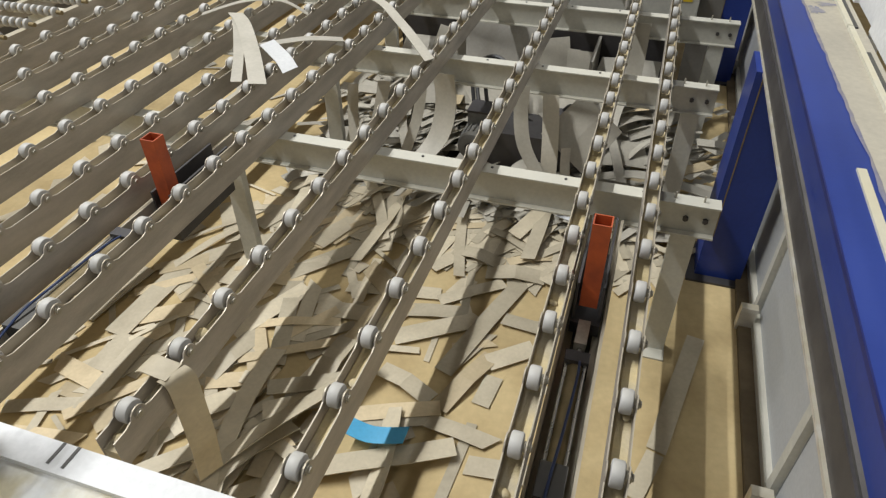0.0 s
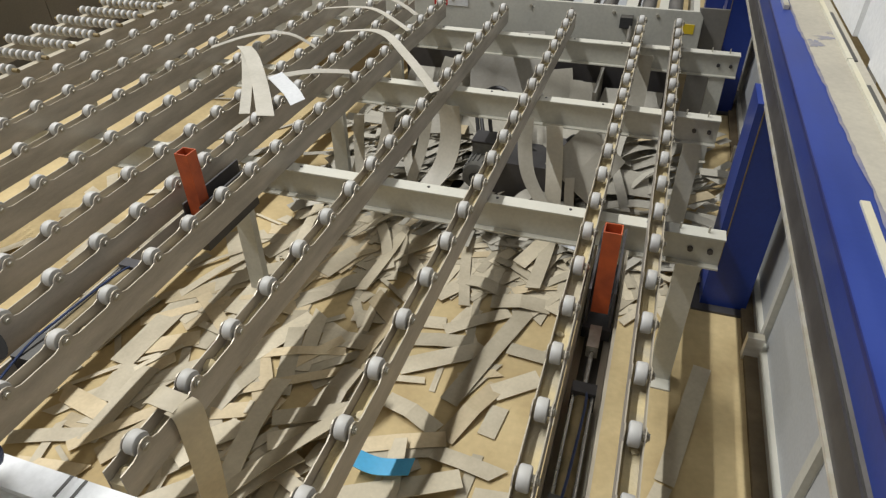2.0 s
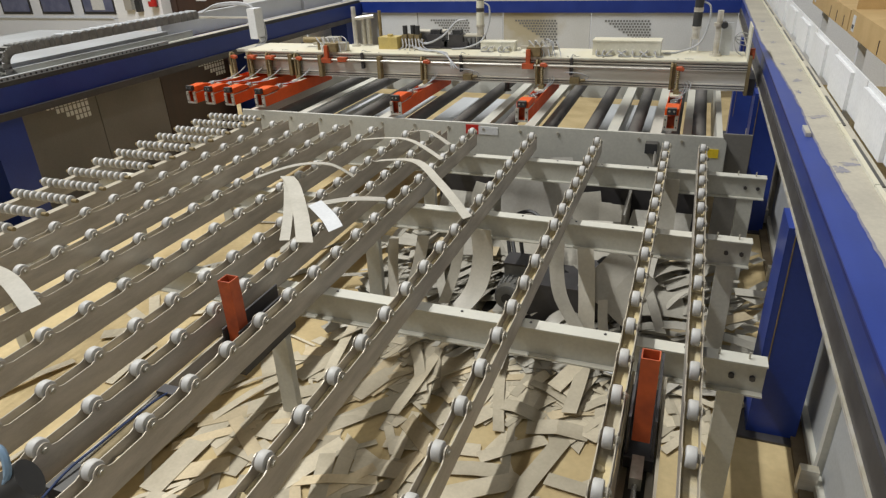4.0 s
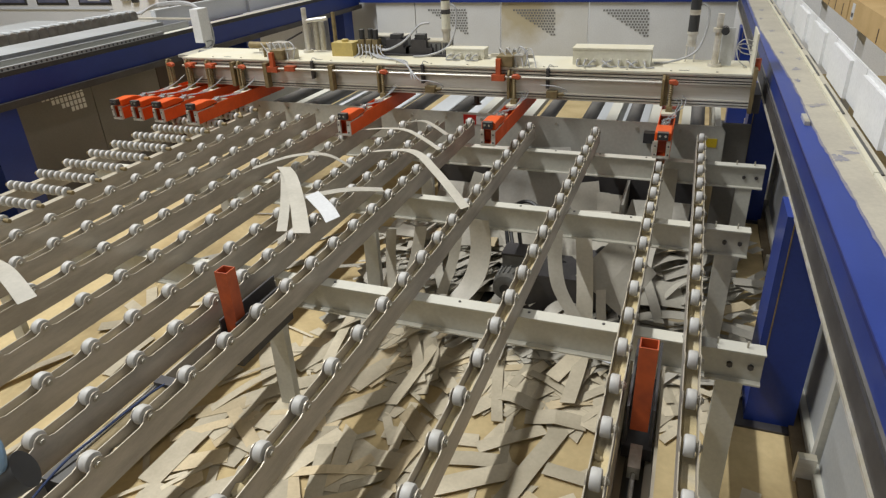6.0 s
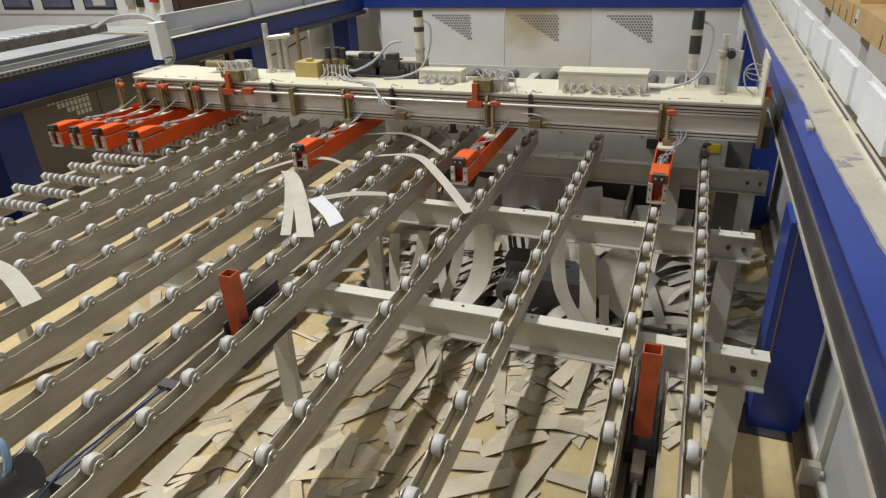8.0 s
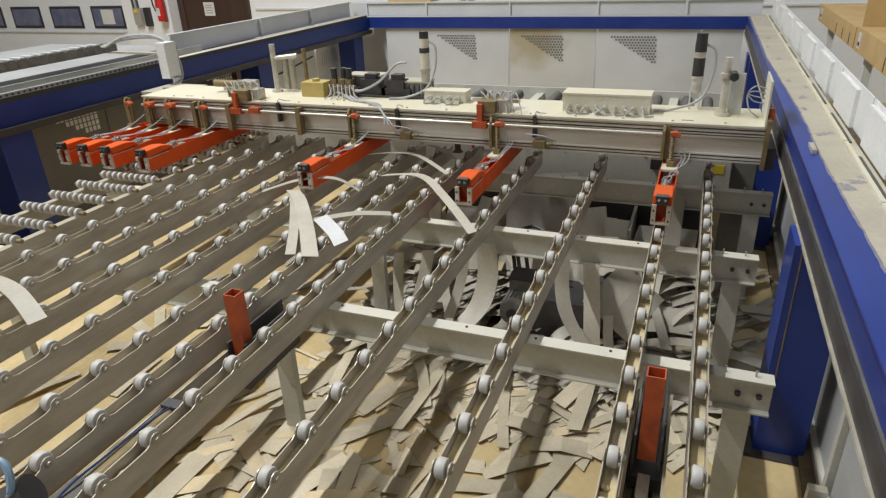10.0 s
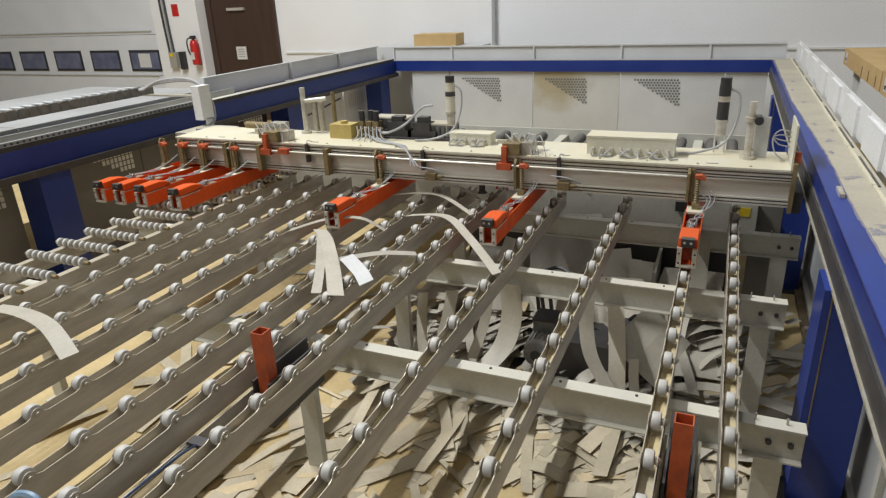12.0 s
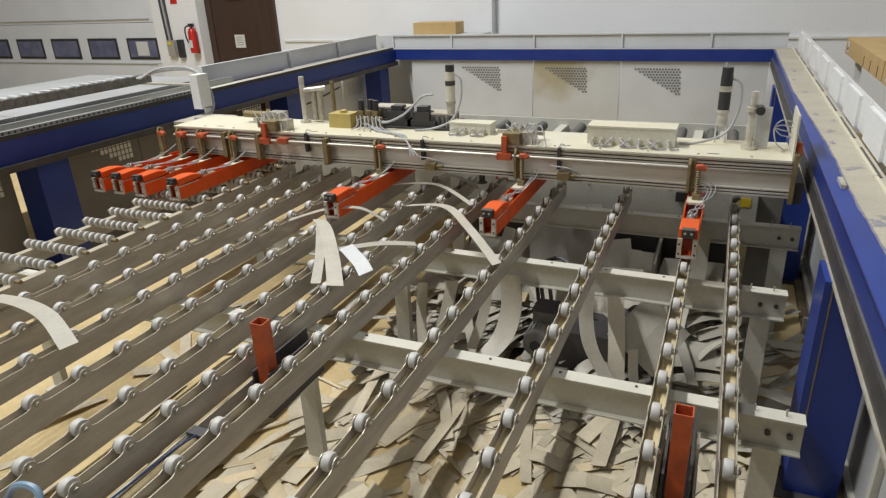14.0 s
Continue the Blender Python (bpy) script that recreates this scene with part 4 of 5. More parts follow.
def left_covers():
    for a, b in ((1.0, 3.4), (3.4, 5.6)):
        bm = box(B(), -6.6, a, 1.30, -4.78, b - 0.01, 1.36)
        solid("side_cover", bevelled(bm, 0.004), "cover", "grey sheet cover beside the machine", "cover", "side covers")
    for a, b in ((5.6, 7.2), (7.2, 8.4), (8.4, 9.6)):
        bm = B()
        box(bm, -4.92, a, 1.25, -4.90, b - 0.008, 1.47)
        box(bm, -4.90, a, 1.455, -4.87, b - 0.008, 1.47)
        box(bm, -4.90, a, 1.25, -4.86, a + 0.02, 1.455)
        solid("side_cover", bm, "panel", "grey folded sheet cover beside the machine", "cover", "side covers")
    wall_ob = thing("side_wall_sheets", "grey sheet-metal wall between blue columns, toned dark for the shade there", "enclosure")
    # the last, brown sheet is added in place of a dark open gap
    for i, (a, b, m) in enumerate(((0.6, 3.28, "shaded_sheet"), (3.6, 4.58, "shaded_sheet"), (4.59, 5.43, "shaded_sheet"), (5.44, 6.58, "brown"))):
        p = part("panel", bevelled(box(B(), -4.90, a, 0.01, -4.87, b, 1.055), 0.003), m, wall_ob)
        if i in (1, 3, 0):
            v = B()
            for r in range(5):
                k = b - 0.12 - 0.5 + 0.09 * r
                while k < b - 0.1:
                    box(v, -4.870, k, 0.96 - 0.05 * r, -4.866, k + 0.03, 1.0 - 0.05 * r)
                    k += 0.045
            # white paint on the slots imitates light from behind the sheet
            part("vent", v, "white", p, "punched slots painted white as light coming through")


left_covers()
board = solid("white_board", bevelled(box(B(), -5.05, 6.95, 0.30, -5.02, 8.62, 0.90), 0.003), "white", "white board standing behind the blue columns", "board")
part("chain_line", tube(B(), [(-5.015, 6.95, 0.78), (-5.015, 7.6, 0.70), (-5.015, 8.55, 0.80)], 0.012), "dark", board)
sheet = solid("notice_board", bevelled(box(B(), -5.05, 8.66, 0.05, -5.02, 9.40, 0.92), 0.003), "white", "white notice board with rows of small print", "board")
for k in range(9):
    part("text_bar", box(B(), -5.018, 8.80 + 0.06 * k, 0.62, -5.016, 8.83 + 0.06 * k, 0.83), "panel", sheet)
for bx in (7.0, 8.85):
    part("stand", bevelled(box(B(), -5.06, bx - 0.03, 0, -5.01, bx + 0.03, 0.35), 0.003), "dark", board)


# ---- right side of the machine ----
def right_side():
    wall_ob = thing("side_enclosure", "light grey sheet-metal enclosure under the blue beam", "enclosure")
    ys = (-0.4, 0.62, 1.52, 2.45, 3.35, 4.3, 5.3, 6.4, 7.6, 9.4)
    for a, b in zip(ys, ys[1:]):
        p = part("panel", bevelled(box(B(), 1.085, a + 0.004, 0.06, 1.105, b - 0.004, 1.06), 0.003), "panel_side", wall_ob)
        part("rib", bevelled(box(B(), 1.060, a + 0.006, 0.06, 1.085, a + 0.052, 1.06), 0.003), "beam", p)
        part("bracket", bevelled(box(B(), 0.99, b - 0.06, 0.0, 1.06, b - 0.02, 0.13), 0.01), "alu", p)
    part("kick_rail", bevelled(box(B(), 1.055, -0.4, 0.02, 1.085, 9.4, 0.06), 0.003), "beam", wall_ob)
    part("dirt_rail", bevelled(box(B(), 1.00, -0.4, 0.0, 1.055, 9.4, 0.025), 0.006), "dirt", wall_ob, "brown dirt caked along the wall")
    ys = [1.0 + 0.86 * k for k in range(11)]
    for i, (a, b) in enumerate(zip(ys, ys[1:])):
        c = thing("guard_cover", "white folded sheet cover standing along the blue beam", "cover", group="guard covers")
        bm = B()
        box(bm, 1.145, a, 1.262, 1.153, b - 0.012, 1.478)
        box(bm, 1.126, a + 0.30, 1.262, 1.132, b - 0.03, 1.455)
        box(bm, 1.132, a + 0.30, 1.262, 1.145, a + 0.306, 1.455)
        box(bm, 1.132, a + 0.306, 1.449, 1.145, b - 0.03, 1.455)
        part("sheet", bevelled(bm, 0.002), "white", c)
        part("slot", box(B(), 1.080, a, 1.2595, 1.098, a + 0.62, 1.264), "black", c, "dark slot at the cover's foot")
        part("foot_strip", bevelled(box(B(), 1.06, a, 1.259, 1.078, b - 0.01, 1.272), 0.003), "cream", c)


right_side()


def cardboard_box(x0, y0, z0, x1, y1, z1, label, marks=False):
    ob = thing("cardboard_box", label, "box", group="cardboard boxes")
    part("carton", bevelled(box(B(), x0, y0, z0, x1, y1, z1), 0.004), "card", ob)
    if marks:
        for k in range(3):
            part("slit", box(B(), x0 - 0.002, y0 + 0.2 + 0.35 * k, z0 + 0.01, x0, y0 + 0.22 + 0.35 * k, z0 + 0.10), "brown", ob)
        part("printed_mark", box(B(), x0 - 0.002, y1 - 0.22, z0 + 0.03, x0, y1 - 0.12, z1 - 0.03), "paper", ob)
        part("printed_bar", box(B(), x0 - 0.004, y1 - 0.20, z0 + 0.05, x0 - 0.002, y1 - 0.14, z0 + 0.08), "black", ob)
    return ob


rack = thing("storage_rack", "white steel rack with cartons beside the machine", "rack")
part("shelf", bevelled(box(B(), 1.56, 4.2, 1.29, 2.9, 8.3, 1.32), 0.004), "white", rack)
for ry in (4.3, 6.2, 8.2):
    for rx in (1.62, 2.85):
        part("post", bevelled(box(B(), rx - 0.03, ry - 0.03, 0, rx + 0.03, ry + 0.03, 1.29), 0.004), "white", rack)
cardboard_box(1.50, 6.30, 1.322, 2.4, 8.40, 1.485, "long flat brown cardboard box on a rack", True)
near_box = cardboard_box(1.50, 4.25, 1.322, 2.4, 6.25, 1.50, "long flat brown cardboard box with raised flaps on a rack", True)
part("flap", bevelled(box(B(), 1.52, 6.20, 1.502, 2.38, 6.206, 1.70), 0.001), "card", near_box)
part("flap", bevelled(box(B(), 2.394, 4.28, 1.502, 2.40, 6.2, 1.72), 0.001), "card", near_box)

# ---- the far end of the hall ----
cab = solid("low_cabinet", bevelled(box(B(), -5.0, 9.75, 0, -3.2, 10.3, 1.44), 0.006), "panel", "grey low cabinet behind the machine", "cabinet")
cardboard_box(-4.35, 9.85, 1.44, -3.62, 10.2, 1.62, "flat brown cardboard box on a low cabinet")
solid("wall_ledge", bevelled(box(B(), -7.4, 10.57, 1.28, 6, 10.60, 1.31), 0.004), "white", "white ledge along the hall wall", kind="structure")
solid("pillar", bevelled(box(B(), -3.46, 10.42, 0, -3.22, 10.6, 10.2), 0.006), "wall", "white wall pillar", kind="structure")
solid("pillar", bevelled(box(B(), -10.30, 10.30, 0, -9.15, 10.6, 10.2), 0.006), "wall", "white wall pillar beside the sectional door", kind="structure")


def brown_door():
    d = thing("door_1", "dark brown steel door with a paper notice", "door")
    d["kind"] = "structure"
    part("leaf", bevelled(box(B(), -9.0, 10.55, 0.02, -7.62, 10.598, 2.45), 0.006), "brown", d)
    f = B()
    box(f, -9.14, 10.53, 0, -9.0, 10.6, 2.55), box(f, -7.62, 10.53, 0, -7.52, 10.6, 2.55), box(f, -9.0, 10.53, 2.45, -7.62, 10.6, 2.55)
    part("frame", f, "brown", d)
    part("notice", box(B(), -8.54, 10.545, 1.18, -8.30, 10.549, 1.42), "paper", d, "white paper notice")
    for k in range(4):
        part("text_bar", box(B(), -8.50, 10.542, 1.36 - 0.045 * k, -8.35, 10.545, 1.375 - 0.045 * k), "panel_dark", d)
    part("closer", bevelled(box(B(), -8.6, 10.50, 2.08, -8.2, 10.55, 2.13), 0.006), "alu", d)


brown_door()


def sectional_door():
    d = thing("sectional_door", "white sectional hall door with a row of dark windows", "door")
    d["kind"] = "structure"
    for k in range(5):
        part("section", bevelled(box(B(), -19.6, 10.5, 0.05 + 0.82 * k, -10.32, 10.56, 0.86 + 0.82 * k), 0.01), "door_white", d)
    for z in (0.87, 1.76):
        part("seal_bar", rod(B(), (-19.6, 10.485, z), (-10.6, 10.485, z), 0.018, 8), "panel", d, smooth=True)
    for a in (-11.35, -12.500, -13.65, -14.80, -15.95, -17.10):
        w = part("window", bevelled(box(B(), a, 10.485, 0.95, a + 0.86, 10.50, 1.38), 0.012), "black", d, "dark window frame")
        part("pane", bevelled(box(B(), a + 0.05, 10.478, 1.0, a + 0.81, 10.486, 1.33), 0.01), "glassy", w)
    part("notice", box(B(), -11.08, 10.472, 1.03, -10.76, 10.477, 1.31), "paper", d, "white sheet taped inside the window")


sectional_door()


def extinguisher():
    e = thing("fire_extinguisher", "red fire extinguisher on a wall bracket", "extinguisher")
    x, y = -9.26, 10.20
    bm = lathe(B(), [(0, 0.07), (0.01, 0.08), (0.38, 0.08), (0.44, 0.06), (0.47, 0.025), (0.50, 0.02)], (x, y, 1.12), (x, y, 2), 18)
    part("bottle", bm, "red", e, smooth=True)
    part("valve", bevelled(box(B(), x - 0.03, y - 0.05, 1.60, x + 0.05, y + 0.03, 1.66), 0.006), "black", e)
    part("hose", tube(B(), [(x - 0.03, y - 0.02, 1.63), (x - 0.13, y - 0.03, 1.58), (x - 0.15, y - 0.02, 1.42), (x - 0.11, y - 0.02, 1.30)], 0.014), "black", e, smooth=True)
    part("bracket", bevelled(box(B(), x - 0.03, y + 0.075, 1.10, x + 0.03, 10.30, 1.50), 0.004), "dark", e)
    part("label", box(B(), x - 0.04, y - 0.082, 1.22, x + 0.04, y - 0.079, 1.36), "paper", e)


extinguisher()
sw = thing("switch_box", "grey wall switch box with vertical cables", "switch")
part("box", bevelled(box(B(), -9.98, 10.22, 1.05, -9.80, 10.30, 1.35), 0.006), "panel_dark", sw)
part("label", box(B(), -9.95, 10.212, 1.27, -9.86, 10.218, 1.33), "yellow", sw)
part("box", bevelled(box(B(), -9.72, 10.22, 1.02, -9.60, 10.30, 1.36), 0.006), "black", sw)
for k in range(3):
    part("cable", tube(B(), [(-10.0 + 0.06 * k, 10.28, 1.35), (-10.03 + 0.06 * k, 10.28, 2.2), (-10.03 + 0.06 * k, 10.28, 3.4)], 0.02), "dark" if k != 1 else "hose", sw, smooth=True)
solid("wall_sign", bevelled(box(B(), -9.76, 10.292, 2.02, -9.60, 10.299, 2.24), 0.002), "red", "small red wall sign", "sign")


# ---- under the bed ----
def drive_motor():
    m = thing("electric_motor", "dusty grey electric motor with gearbox on the floor", "motor")
    y0, y1, c, r = 3.19, 3.44, (-0.47, 0.27), 0.078
    part("housing", rod(B(), (c[0], y0, c[1]), (c[0], y1, c[1]), r, 24), "chain", m, smooth=True)
    for k in range(18):
        a = math.tau * k / 18
        fin = box(B(), -0.003, y0 + 0.01, r - 0.004, 0.003, y1 - 0.01, r + 0.009)
        fin.transform(Matrix.Translation((c[0], 0, c[1])) @ Matrix.Rotation(a, 4, "Y"))
        part("fin", fin, "chain", m)
    cover = part("fan_cover", lathe(B(), [(0, 0.030), (0.002, 0.062), (0.014, 0.078), (0.05, 0.084), (0.055, 0.080)], (c[0], y0 - 0.05, c[1]), (c[0], y0 + 1, c[1]), 24), "chain", m, smooth=True)
    part("fan_grille", rod(B(), (c[0], y0 - 0.054, c[1]), (c[0], y0 - 0.049, c[1]), 0.034, 18), "black", cover)
    part("connection_box", bevelled(box(B(), -0.525, 3.28, 0.345, -0.40, 3.42, 0.42), 0.012), "chain", m)
    part("box_lid", bevelled(box(B(), -0.53, 3.275, 0.42, -0.395, 3.425, 0.432), 0.004), "dark", m)
    part("gearbox", bevelled(box(B(), -0.40, 3.20, 0.10, 0.0, 3.48, 0.36), 0.02), "dark", m)
    part("gear_cover", bevelled(box(B(), -0.05, 3.24, 0.14, 0.04, 3.44, 0.44), 0.014), "dark", m)
    part("base", bevelled(box(B(), -0.66, 3.10, 0, 0.04, 3.54, 0.10), 0.008), "dark", m)
    for k, (dx, dz) in enumerate(((0, 0), (0.05, 0.03), (-0.03, 0.06))):
        part("cable", tube(B(), [(-0.50 + dx, 3.42, 0.42), (-0.53 + dx, 3.52, 0.52 + dz), (-0.42 + dx, 3.58, 0.58 + dz), (-0.30 + dx, 3.50, 0.53 + dz), (-0.26, 3.40, 0.42), (-0.20 + dx, 3.40, 0.34)], 0.012), "black", m, smooth=True)
    part("cable", tube(B(), [(0.0, 3.42, 0.44), (0.06, 3.34, 0.50), (0.12, 3.22, 0.36), (0.20, 3.05, 0.22), (0.26, 2.95, 0.10)], 0.013), "black", m, smooth=True)


drive_motor()
chute = thing("scrap_chute", "dark steel plates of a scrap chute under the bed's end", "chute")
part("back_plate", bevelled(box(B(), -1.35, 4.40, 0.0, 0.50, 4.42, 0.60), 0.004), "dark", chute)
part("side_plate", bevelled(box(B(), 0.06, 3.95, 0.0, 0.08, 4.40, 0.52), 0.004), "panel_dark", chute)
part("post", bevelled(box(B(), 0.30, 4.22, 0.0, 0.38, 4.30, 0.63), 0.004), "beam", chute)
part("guide_plate", box(B(), -0.25, -0.01, -0.3, 0.25, 0.0, 0.3), "panel_dark", chute, "dull grey slanted guide plate", at=Matrix.Translation((-0.55, 4.22, 0.46)) @ Euler((-0.6, 0.0, 0.25)).to_matrix().to_4x4())


# ---- strips and offcuts ----
def ribbon(points, w, across, steps=6, thick=0.0016):
    """A bent strip of laminate through the points."""
    pts = [Vector(p) for p in points]
    path = []
    for i in range(len(pts) - 1):
        a, b, c, d = pts[max(i - 1, 0)], pts[i], pts[i + 1], pts[min(i + 2, len(pts) - 1)]
        for k in range(steps):
            t = k / steps
            path.append(0.5 * (2 * b + (c - a) * t + (2 * a - 5 * b + 4 * c - d) * t * t + (3 * b - a - 3 * c + d) * t ** 3))
    path.append(pts[-1])
    bm, side = B(), Vector(across).normalized() * (w / 2)
    rows = []
    for i, p in enumerate(path):
        way = (path[min(i + 1, len(path) - 1)] - path[max(i - 1, 0)]).normalized()
        up = side.cross(way).normalized() * thick
        rows.append([bm.verts.new(q) for q in (p - side + up, p + side + up, p + side - up, p - side - up)])
    for one, two in zip(rows, rows[1:]):
        for k in range(4):
            bm.faces.new((one[k], one[(k + 1) % 4], two[(k + 1) % 4], two[k]))
    bm.faces.new(rows[0]), bm.faces.new(rows[-1][::-1])
    return bm


def bed_strip(points, w, across, mat="strip_light", label="bent beige laminate strip lying across the roller bars"):
    solid("laminate_strip", ribbon(points, w, across), mat, label, "strip", "strips on the bed", smooth=True)


bed_strip([(-2.72, 1.70, 0.915), (-2.45, 1.66, 0.95), (-2.2, 1.60, 0.955), (-1.96, 1.50, 0.912)], 0.075, (0.25, 1, 0))
bed_strip([(-1.74, 3.00, 0.955), (-1.62, 2.88, 0.95), (-1.42, 2.62, 0.925), (-1.22, 2.33, 0.912)], 0.082, (1, 0.25, 0))
bed_strip([(-1.98, 3.03, 0.915), (-1.80, 3.18, 0.955), (-1.60, 3.24, 0.96), (-1.42, 3.20, 0.915)], 0.045, (-0.5, 1, 0))
bed_strip([(-1.40, 3.49, 0.915), (-1.12, 3.43, 0.955), (-0.86, 3.15, 0.945), (-0.58, 2.80, 0.912)], 0.055, (0.7, 1, 0))
bed_strip([(-1.70, 3.88, 0.915), (-1.50, 3.88, 0.94), (-1.30, 3.82, 0.95), (-1.02, 3.62, 0.912)], 0.036, (0.4, 1, 0))
bed_strip([(-1.46, 4.12, 0.915), (-1.32, 4.10, 0.94), (-1.2, 4.02, 0.93), (-1.08, 3.92, 0.912)], 0.035, (0.5, 1, 0))
bed_strip([(-1.45, 2.72, 0.912), (-1.25, 2.83, 0.93), (-1.08, 2.92, 0.912)], 0.06, (0.7, -1, 0))
bed_strip([(-1.72, 2.97, 0.944), (-1.63, 2.84, 0.938), (-1.47, 2.58, 0.918), (-1.33, 2.33, 0.908)], 0.05, (1, 0.35, 0))
solid("paper_sheet", ribbon([(-1.38, 2.70, 0.945), (-1.31, 2.645, 0.938), (-1.22, 2.57, 0.930), (-1.15, 2.50, 0.914)], 0.08, (0.5, 0.85, 0.1)), "paper", "curled white paper sheet lying on the roller bars", "paper", smooth=True)
drape = ribbon([(-0.675, 0.845, 0.880), (-0.655, 0.845, 0.890), (-0.615, 0.84, 0.892), (-0.580, 0.84, 0.886)], 0.06, (0.1, 1, 0))
hang = ribbon([(-0.585, 0.835, 0.888), (-0.562, 0.836, 0.868), (-0.564, 0.838, 0.78), (-0.580, 0.845, 0.60), (-0.605, 0.85, 0.42)], 0.075, (0.45, 0.9, 0))
piece = bpy.data.meshes.new("hang")
hang.to_mesh(piece)
drape.from_mesh(piece)
bpy.data.meshes.remove(piece)
solid("laminate_strip", drape, "strip", "bent beige laminate strip draped over a roller bar", "strip", "strips on the bed", smooth=True)
# strips that lean on the second crossbeam
for pts, w, side in (
        ([(-0.185, 3.10, 0.70), (-0.175, 3.05, 0.55), (-0.13, 2.98, 0.42), (-0.02, 2.92, 0.28), (0.10, 2.86, 0.16)], 0.075, (1, 0.3, 0)),
        ([(-0.04, 3.11, 0.67), (-0.02, 3.06, 0.55), (0.0, 2.99, 0.40), (0.01, 2.95, 0.26)], 0.085, (1, 0.1, 0)),
        ([(-0.62, 3.13, 0.70), (-0.60, 3.10, 0.52), (-0.63, 3.02, 0.36), (-0.74, 2.90, 0.24), (-0.86, 2.82, 0.17)], 0.13, (1, -0.2, 0.1)),
        ([(-0.74, 3.14, 0.66), (-0.76, 3.08, 0.45), (-0.80, 2.98, 0.28)], 0.06, (1, 0.2, 0)),
        ([(-0.96, 3.12, 0.62), (-0.98, 3.06, 0.45), (-1.02, 2.96, 0.28), (-1.05, 2.86, 0.16)], 0.07, (1, 0.2, 0)),
        ([(-1.15, 3.12, 0.58), (-1.14, 3.06, 0.42), (-1.10, 2.98, 0.26), (-1.02, 2.90, 0.16)], 0.06, (1, 0.3, 0)),
        ([(0.33, 4.02, 0.76), (0.33, 3.98, 0.55), (0.33, 3.90, 0.36), (0.34, 3.84, 0.24)], 0.10, (1, 0, 0)),
        ([(0.08, 3.0, 0.44), (0.10, 2.92, 0.32), (0.16, 2.80, 0.18)], 0.05, (1, 0.4, 0))):
    solid("laminate_strip", ribbon(pts, w, side), "strip_light", "long beige laminate strip leaning on a crossbeam", "strip", "leaning strips", smooth=True)
solid("plastic_offcut", ribbon([(-0.45, 1.34, 0.09), (-0.33, 1.33, 0.075), (-0.20, 1.36, 0.085)], 0.075, (0, 1, 0)), "sky_piece", "light blue plastic offcut on the floor", "offcut", smooth=True)
solid("paper_sheet", ribbon([(0.10, 2.92, 0.10), (0.20, 2.86, 0.12), (0.30, 2.83, 0.10)], 0.10, (0.3, 1, 0)), "paper_grey", "crumpled printed paper on the offcuts", "paper", smooth=True)


def pile(x, y):
    """Height of the heap of offcuts."""
    h = 0.16 * max(0, min((y - 2.75) / 0.7, 1)) * max(0, min((x + 1.9) / 0.6, 1))
    h += 0.14 * max(0, min((y - 3.4) / 0.7, 1)) * max(0, min((x + 1.5) / 0.5, 1)) * max(0, min((0.7 - x) / 0.4, 1))
    return h + 0.05 * math.exp(-((x + 0.72) / 0.25) ** 2 - ((y - 1.35) / 0.3) ** 2)


def offcut(bm, x, y, z, length, w, turn, tilt, roll, bend, rng):
    """One flat strip with a slight bend and skewed ends."""
    m = Matrix.Translation((x, y, z)) @ Euler((roll, tilt, turn)).to_matrix().to_4x4()
    rows = []
    n = 3 if length > 0.25 else 2
    s0, s1 = [rng.choice((0.06, 0.06, 0.06, 0.45)) * rng.uniform(-1, 1) * w for k in range(2)]
    for i in range(n):
        u = i / (n - 1)
        sk = s0 + (s1 - s0) * u
        zz = bend * 4 * u * (1 - u)
        rows.append([bm.verts.new(m @ Vector(((u - 0.5) * length + q * sk * 2 / w, q * 1.0, zz + t))) for q, t in ((-w / 2, 0.001), (w / 2, 0.001), (w / 2, -0.001), (-w / 2, -0.001))])
    for one, two in zip(rows, rows[1:]):
        for k in range(4):
            bm.faces.new((one[k], one[(k + 1) % 4], two[(k + 1) % 4], two[k]))
    bm.faces.new(rows[0]), bm.faces.new(rows[-1][::-1])
    return bm


